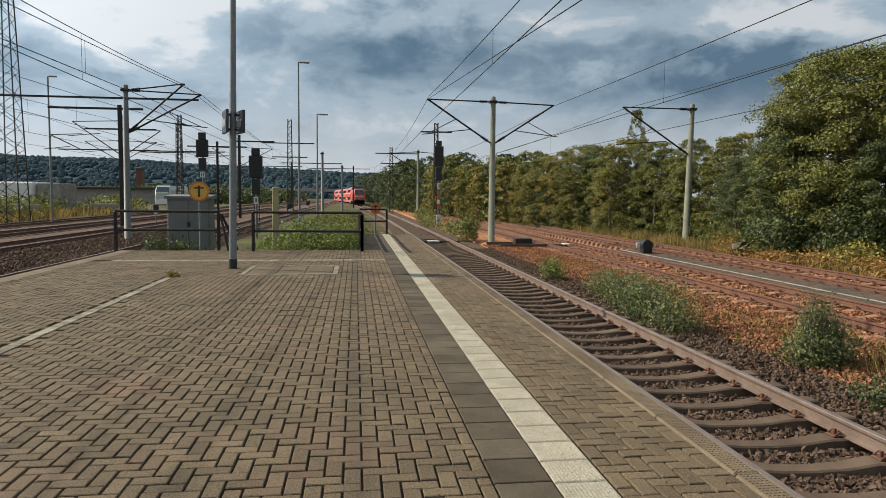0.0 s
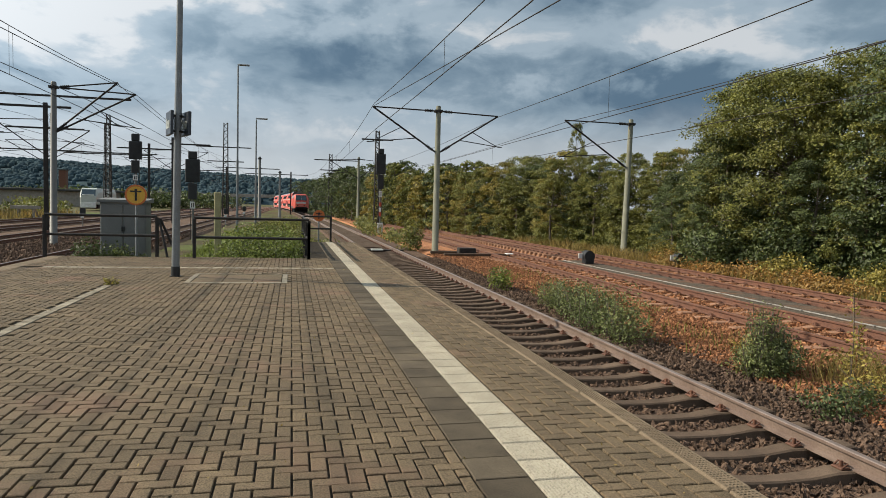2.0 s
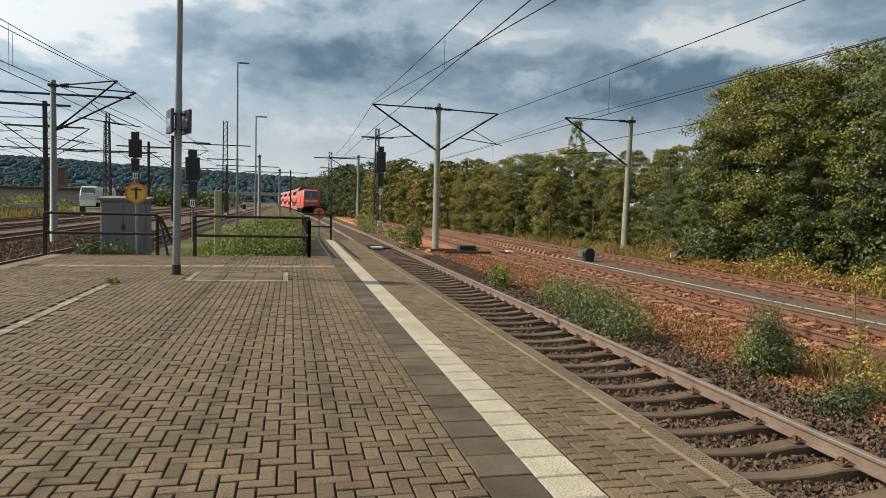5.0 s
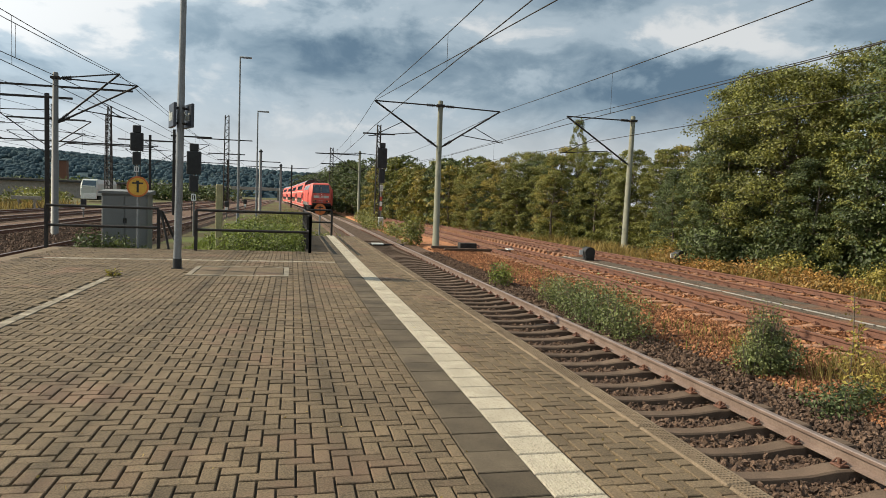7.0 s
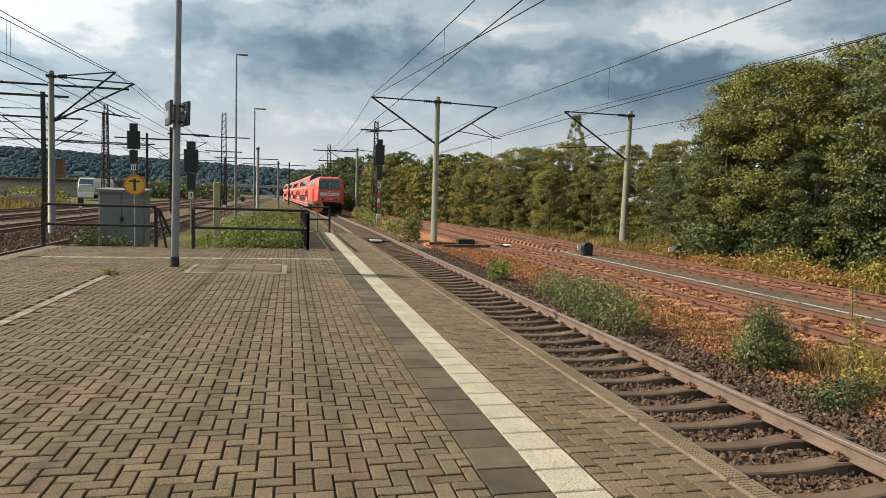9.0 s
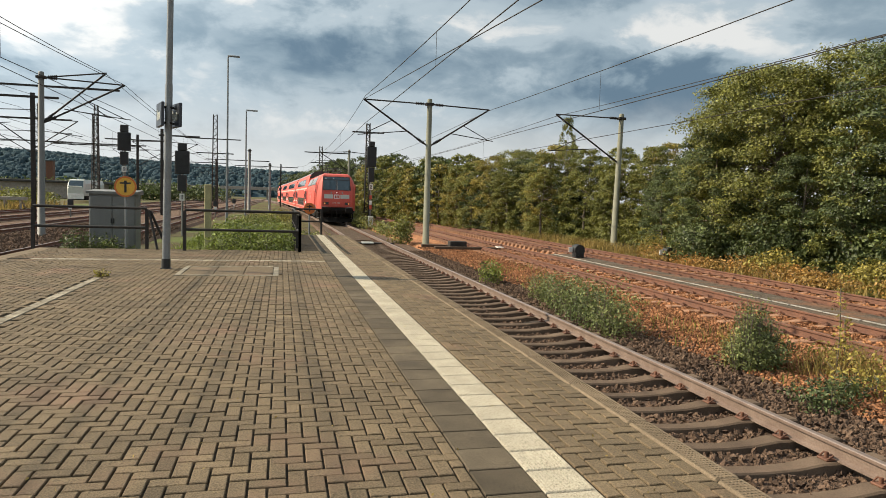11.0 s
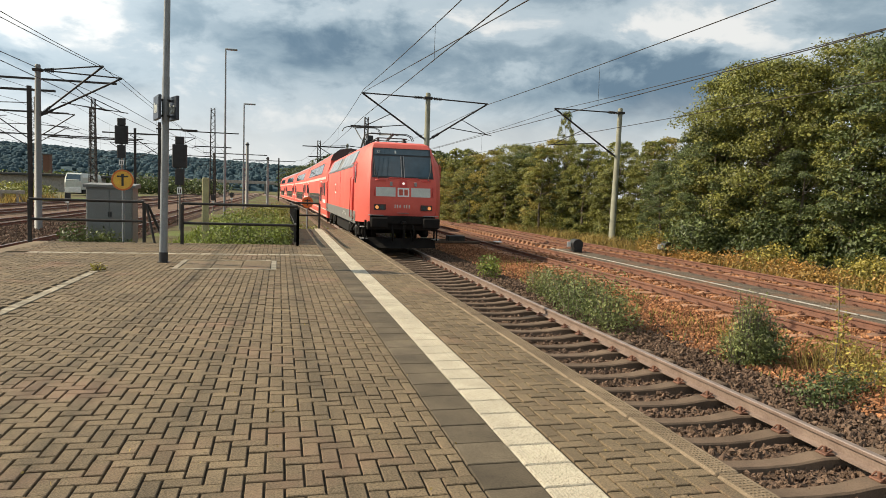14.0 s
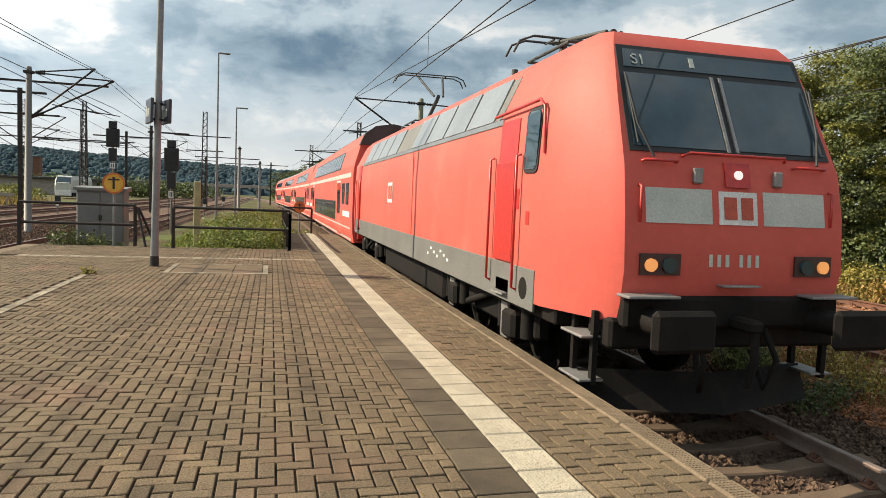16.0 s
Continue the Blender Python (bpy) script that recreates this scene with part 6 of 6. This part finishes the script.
def coach_section(k=1.0):
    return [(-1.30, 0.42), (-1.37, 0.75), (-1.39, 1.2), (-1.39, 2.9), (-1.36, 3.15), (-1.16, 3.85), (-0.98, 4.25), (-0.62, 4.52), (0, 4.62), (0.62, 4.52), (0.98, 4.25), (1.16, 3.85), (1.36, 3.15), (1.39, 2.9), (1.39, 1.2), (1.37, 0.75), (1.30, 0.42)]


def side_x(z):
    sec = [(p[1], -p[0]) for p in coach_section()[:9]]
    return float(np.interp(z, [a for a, _ in sec], [b for _, b in sec]))


def build_coach():
    C = thing("double_deck_coach", "red double-deck passenger coach with white band and dark window rows", "railway coach", group="coaches of the train")
    s = Shape()
    sec = coach_section()
    s.loft([[(x * 0.97, 0.25, z) for x, z in sec], [(x, 0.45, z) for x, z in sec], [(x, COACH - 0.45, z) for x, z in sec], [(x * 0.97, COACH - 0.25, z) for x, z in sec]])
    part("body", s, REDSIDE, C)
    def strip(sg, y0, y1, z0, z1, o=0.012, zm=None):
        zz = [z0] + ([zm] if zm else []) + [z1]
        q = Shape()
        outer = [(sg * (side_x(z) + o), y, z) for y in (y0, y1) for z in zz]
        inner = [(sg * (side_x(z) - 0.02), y, z) for y in (y0, y1) for z in zz]
        n = len(zz)
        fs = [(i, n + i, n + i + 1, i + 1) for i in range(n - 1)]
        m = 2 * n
        fs += [(0, m, m + n, n), (n - 1, 2 * n - 1, m + 2 * n - 1, m + n - 1)]
        fs += [(i, i + 1, m + i + 1, m + i) for i in range(n - 1)] + [(n + i, m + n + i, m + n + i + 1, n + i + 1) for i in range(n - 1)]
        return q.add(outer + inner, fs)
    for sg in (-1, 1):
        part("white_band", strip(sg, 0.5, COACH - 0.5, 2.74, 2.9, 0.006), PALEGREY, C)
        part("sole_band", strip(sg, 0.6, COACH - 0.6, 0.46, 0.94, 0.006), PALEGREY, C, "pale grey sole band")
        up = part("upper_window_band", strip(sg, 4.6, COACH - 4.6, 3.12, 3.86, 0.008), BLACK, C)
        lo = part("lower_window_band", strip(sg, 6.2, COACH - 6.2, 1.02, 1.85, 0.008), BLACK, C)
        for k in range(18):
            y = 4.75 + k * 0.968
            part("pane", strip(sg, y, y + 0.86, 3.17, 3.81, 0.016), GLASS, up)
        for k in range(14):
            y = 6.32 + k * 1.015
            part("pane", strip(sg, y, y + 0.92, 1.08, 1.8, 0.016), GLASS, lo)
        for y in (4.2, COACH - 5.6):
            part("door_frame", strip(sg, y - 0.14, y + 1.54, 0.5, 2.68, 0.008), PALEGREY, C)
            d = part("door", strip(sg, y, y + 1.4, 0.5, 2.6, 0.014), REDDOOR, C)
            part("pane", strip(sg, y + 0.15, y + 0.62, 1.35, 2.3, 0.02), GLASS, d)
            part("pane", strip(sg, y + 0.78, y + 1.25, 1.35, 2.3, 0.02), GLASS, d)
        for y in (1.2, 2.6, COACH - 2.5, COACH - 3.8):
            part("end_window", strip(sg, y, y + 0.9, 1.75, 2.55, 0.014), GLASS, C)
        for y in (0.8, COACH - 3.2):
            part("destination_panel", strip(sg, y, y + 2.3, 1.3, 1.5, 0.01), WHITE, C)
    rd = Shape()
    crown = sec[6:11]
    for a, b in zip(crown, crown[1:]):
        rd.add([(a[0] * 1.005, 0.5, a[1] + 0.008), (b[0] * 1.005, 0.5, b[1] + 0.008), (b[0] * 1.005, COACH - 0.5, b[1] + 0.008), (a[0] * 1.005, COACH - 0.5, a[1] + 0.008)], [(0, 1, 2, 3)])
    part("roof_sheet", rd, ROOFGREY, C, "dull grey roof sheet")
    for y0, y1 in ((0.12, 0.5), (COACH - 0.5, COACH - 0.12)):
        part("roof_end", Shape().loft([[(x * 1.006, y, z + 0.012) for x, z in sec[5:12]] for y in (y0, y1)]), ROOFDARK, C, "black roof end")
    part("gangway", Shape().box(-0.85, 0.85, -0.1, 0.3, 1.2, 3.6, 0.1), ROOFDARK, C)
    part("end_bulkhead", Shape().box(-1.2, 1.2, 0.16, 0.3, 0.5, 3.1, 0.1), REDDOOR, C)
    for yc in (3.2, COACH - 3.2):
        b = Shape()
        for sg in (-1, 1):
            b.box(sg * 1.05 - 0.1, sg * 1.05 + 0.1, yc - 1.7, yc + 1.7, 0.4, 0.72, 0.04)
            for dy in (-1.25, 1.25):
                b.tube((sg * 0.68, yc + dy, 0.46), (sg * 1.0, yc + dy, 0.46), 0.46, sides=22)
                b.box(sg * 1.1 - 0.12, sg * 1.1 + 0.12, yc + dy - 0.18, yc + dy + 0.18, 0.3, 0.62, 0.03)
        b.box(-1.0, 1.0, yc - 0.3, yc + 0.3, 0.4, 0.7)
        part("bogie", b, UNDER, C)
    part("underfloor_box", Shape().box(-1.2, 1.2, 6.2, COACH - 6.2, 0.25, 0.5, 0.04), UNDER, C)
    return C


sign_post()
fences()
t_sign(-5.6, 17.34, 1.62, 0.29, "round yellow sign with an orange rim and a dark T shape", YELLOW)
t_sign(-0.2, 26.0, 1.0, 0.24, "round orange-red sign with a dark T shape at the far railing", ORANGE)
cabinet()
hatch()
small_posts()
plants()
hills()
hill_woods()
yard_things()
parked_loco()
yard_clutter()
LOCO, WHEELS = build_loco()
COACHES = [build_coach()]
for k in range(3):
    COACHES.append(copy_thing(COACHES[0], pose(0, 0, 0)))
slabs()
paving()


def litter():
    """Small pale crumbs and leaves lying on the paving."""
    r = np.random.default_rng(91)
    pts = [(np.array((r.uniform(-7, 1.0), -0.5 + 13.5 * r.uniform() ** 1.3, 0.006)), np.array((0, 0, 1.0))) for _ in range(260)]
    me = leaf_mesh("leaf_litter", pts, 0.011, r, DRYGRASS)
    tagged(new("leaf_litter", me), "small dry leaves and crumbs lying on the paving", "litter", kind="stuff")


litter()

# ---------------------------------------------------------------- movement
FRONT = [(0, 156.5), (2, 134.3), (4, 112.6), (6.5, 87.8), (8, 74.2), (9, 65.5), (11.3, 45.3), (11.5, 43.35), (12, 38.2), (12.5, 33.3), (13, 28.4), (13.5, 23.6), (14, 19.0), (14.5, 14.55), (15, 10.05), (15.5, 5.75), (16, 1.49)]


def front_y(t):
    """Place of the buffers at a time."""
    return smooth(FRONT, t)


def on_track(y, length):
    """Pose of a vehicle whose front stands at y on the main track."""
    a, b = y + 0.15 * length, y + 0.85 * length
    xa, xb = track_x(a), track_x(b)
    yaw = math.degrees(math.atan2(-(xb - xa), b - a))
    f = xa + (xb - xa) / (b - a) * (y - a)
    return pose(f, y, RAIL_Z, 0, 0, yaw)


def motions():
    times = [k * 0.5 for k in range(33)]
    walk(LOCO, [(t, on_track(front_y(t), 18.9)) for t in times])
    for k, c in enumerate(COACHES):
        walk(c, [(t, on_track(front_y(t) + 18.9 + COACH * k, COACH)) for t in times])
    for w, y in WHEELS:
        walk(w, [(k / 10, pose(0, y, 0.625, math.degrees((156.5 - front_y(k / 10)) / 0.625))) for k in range(161)])


motions()
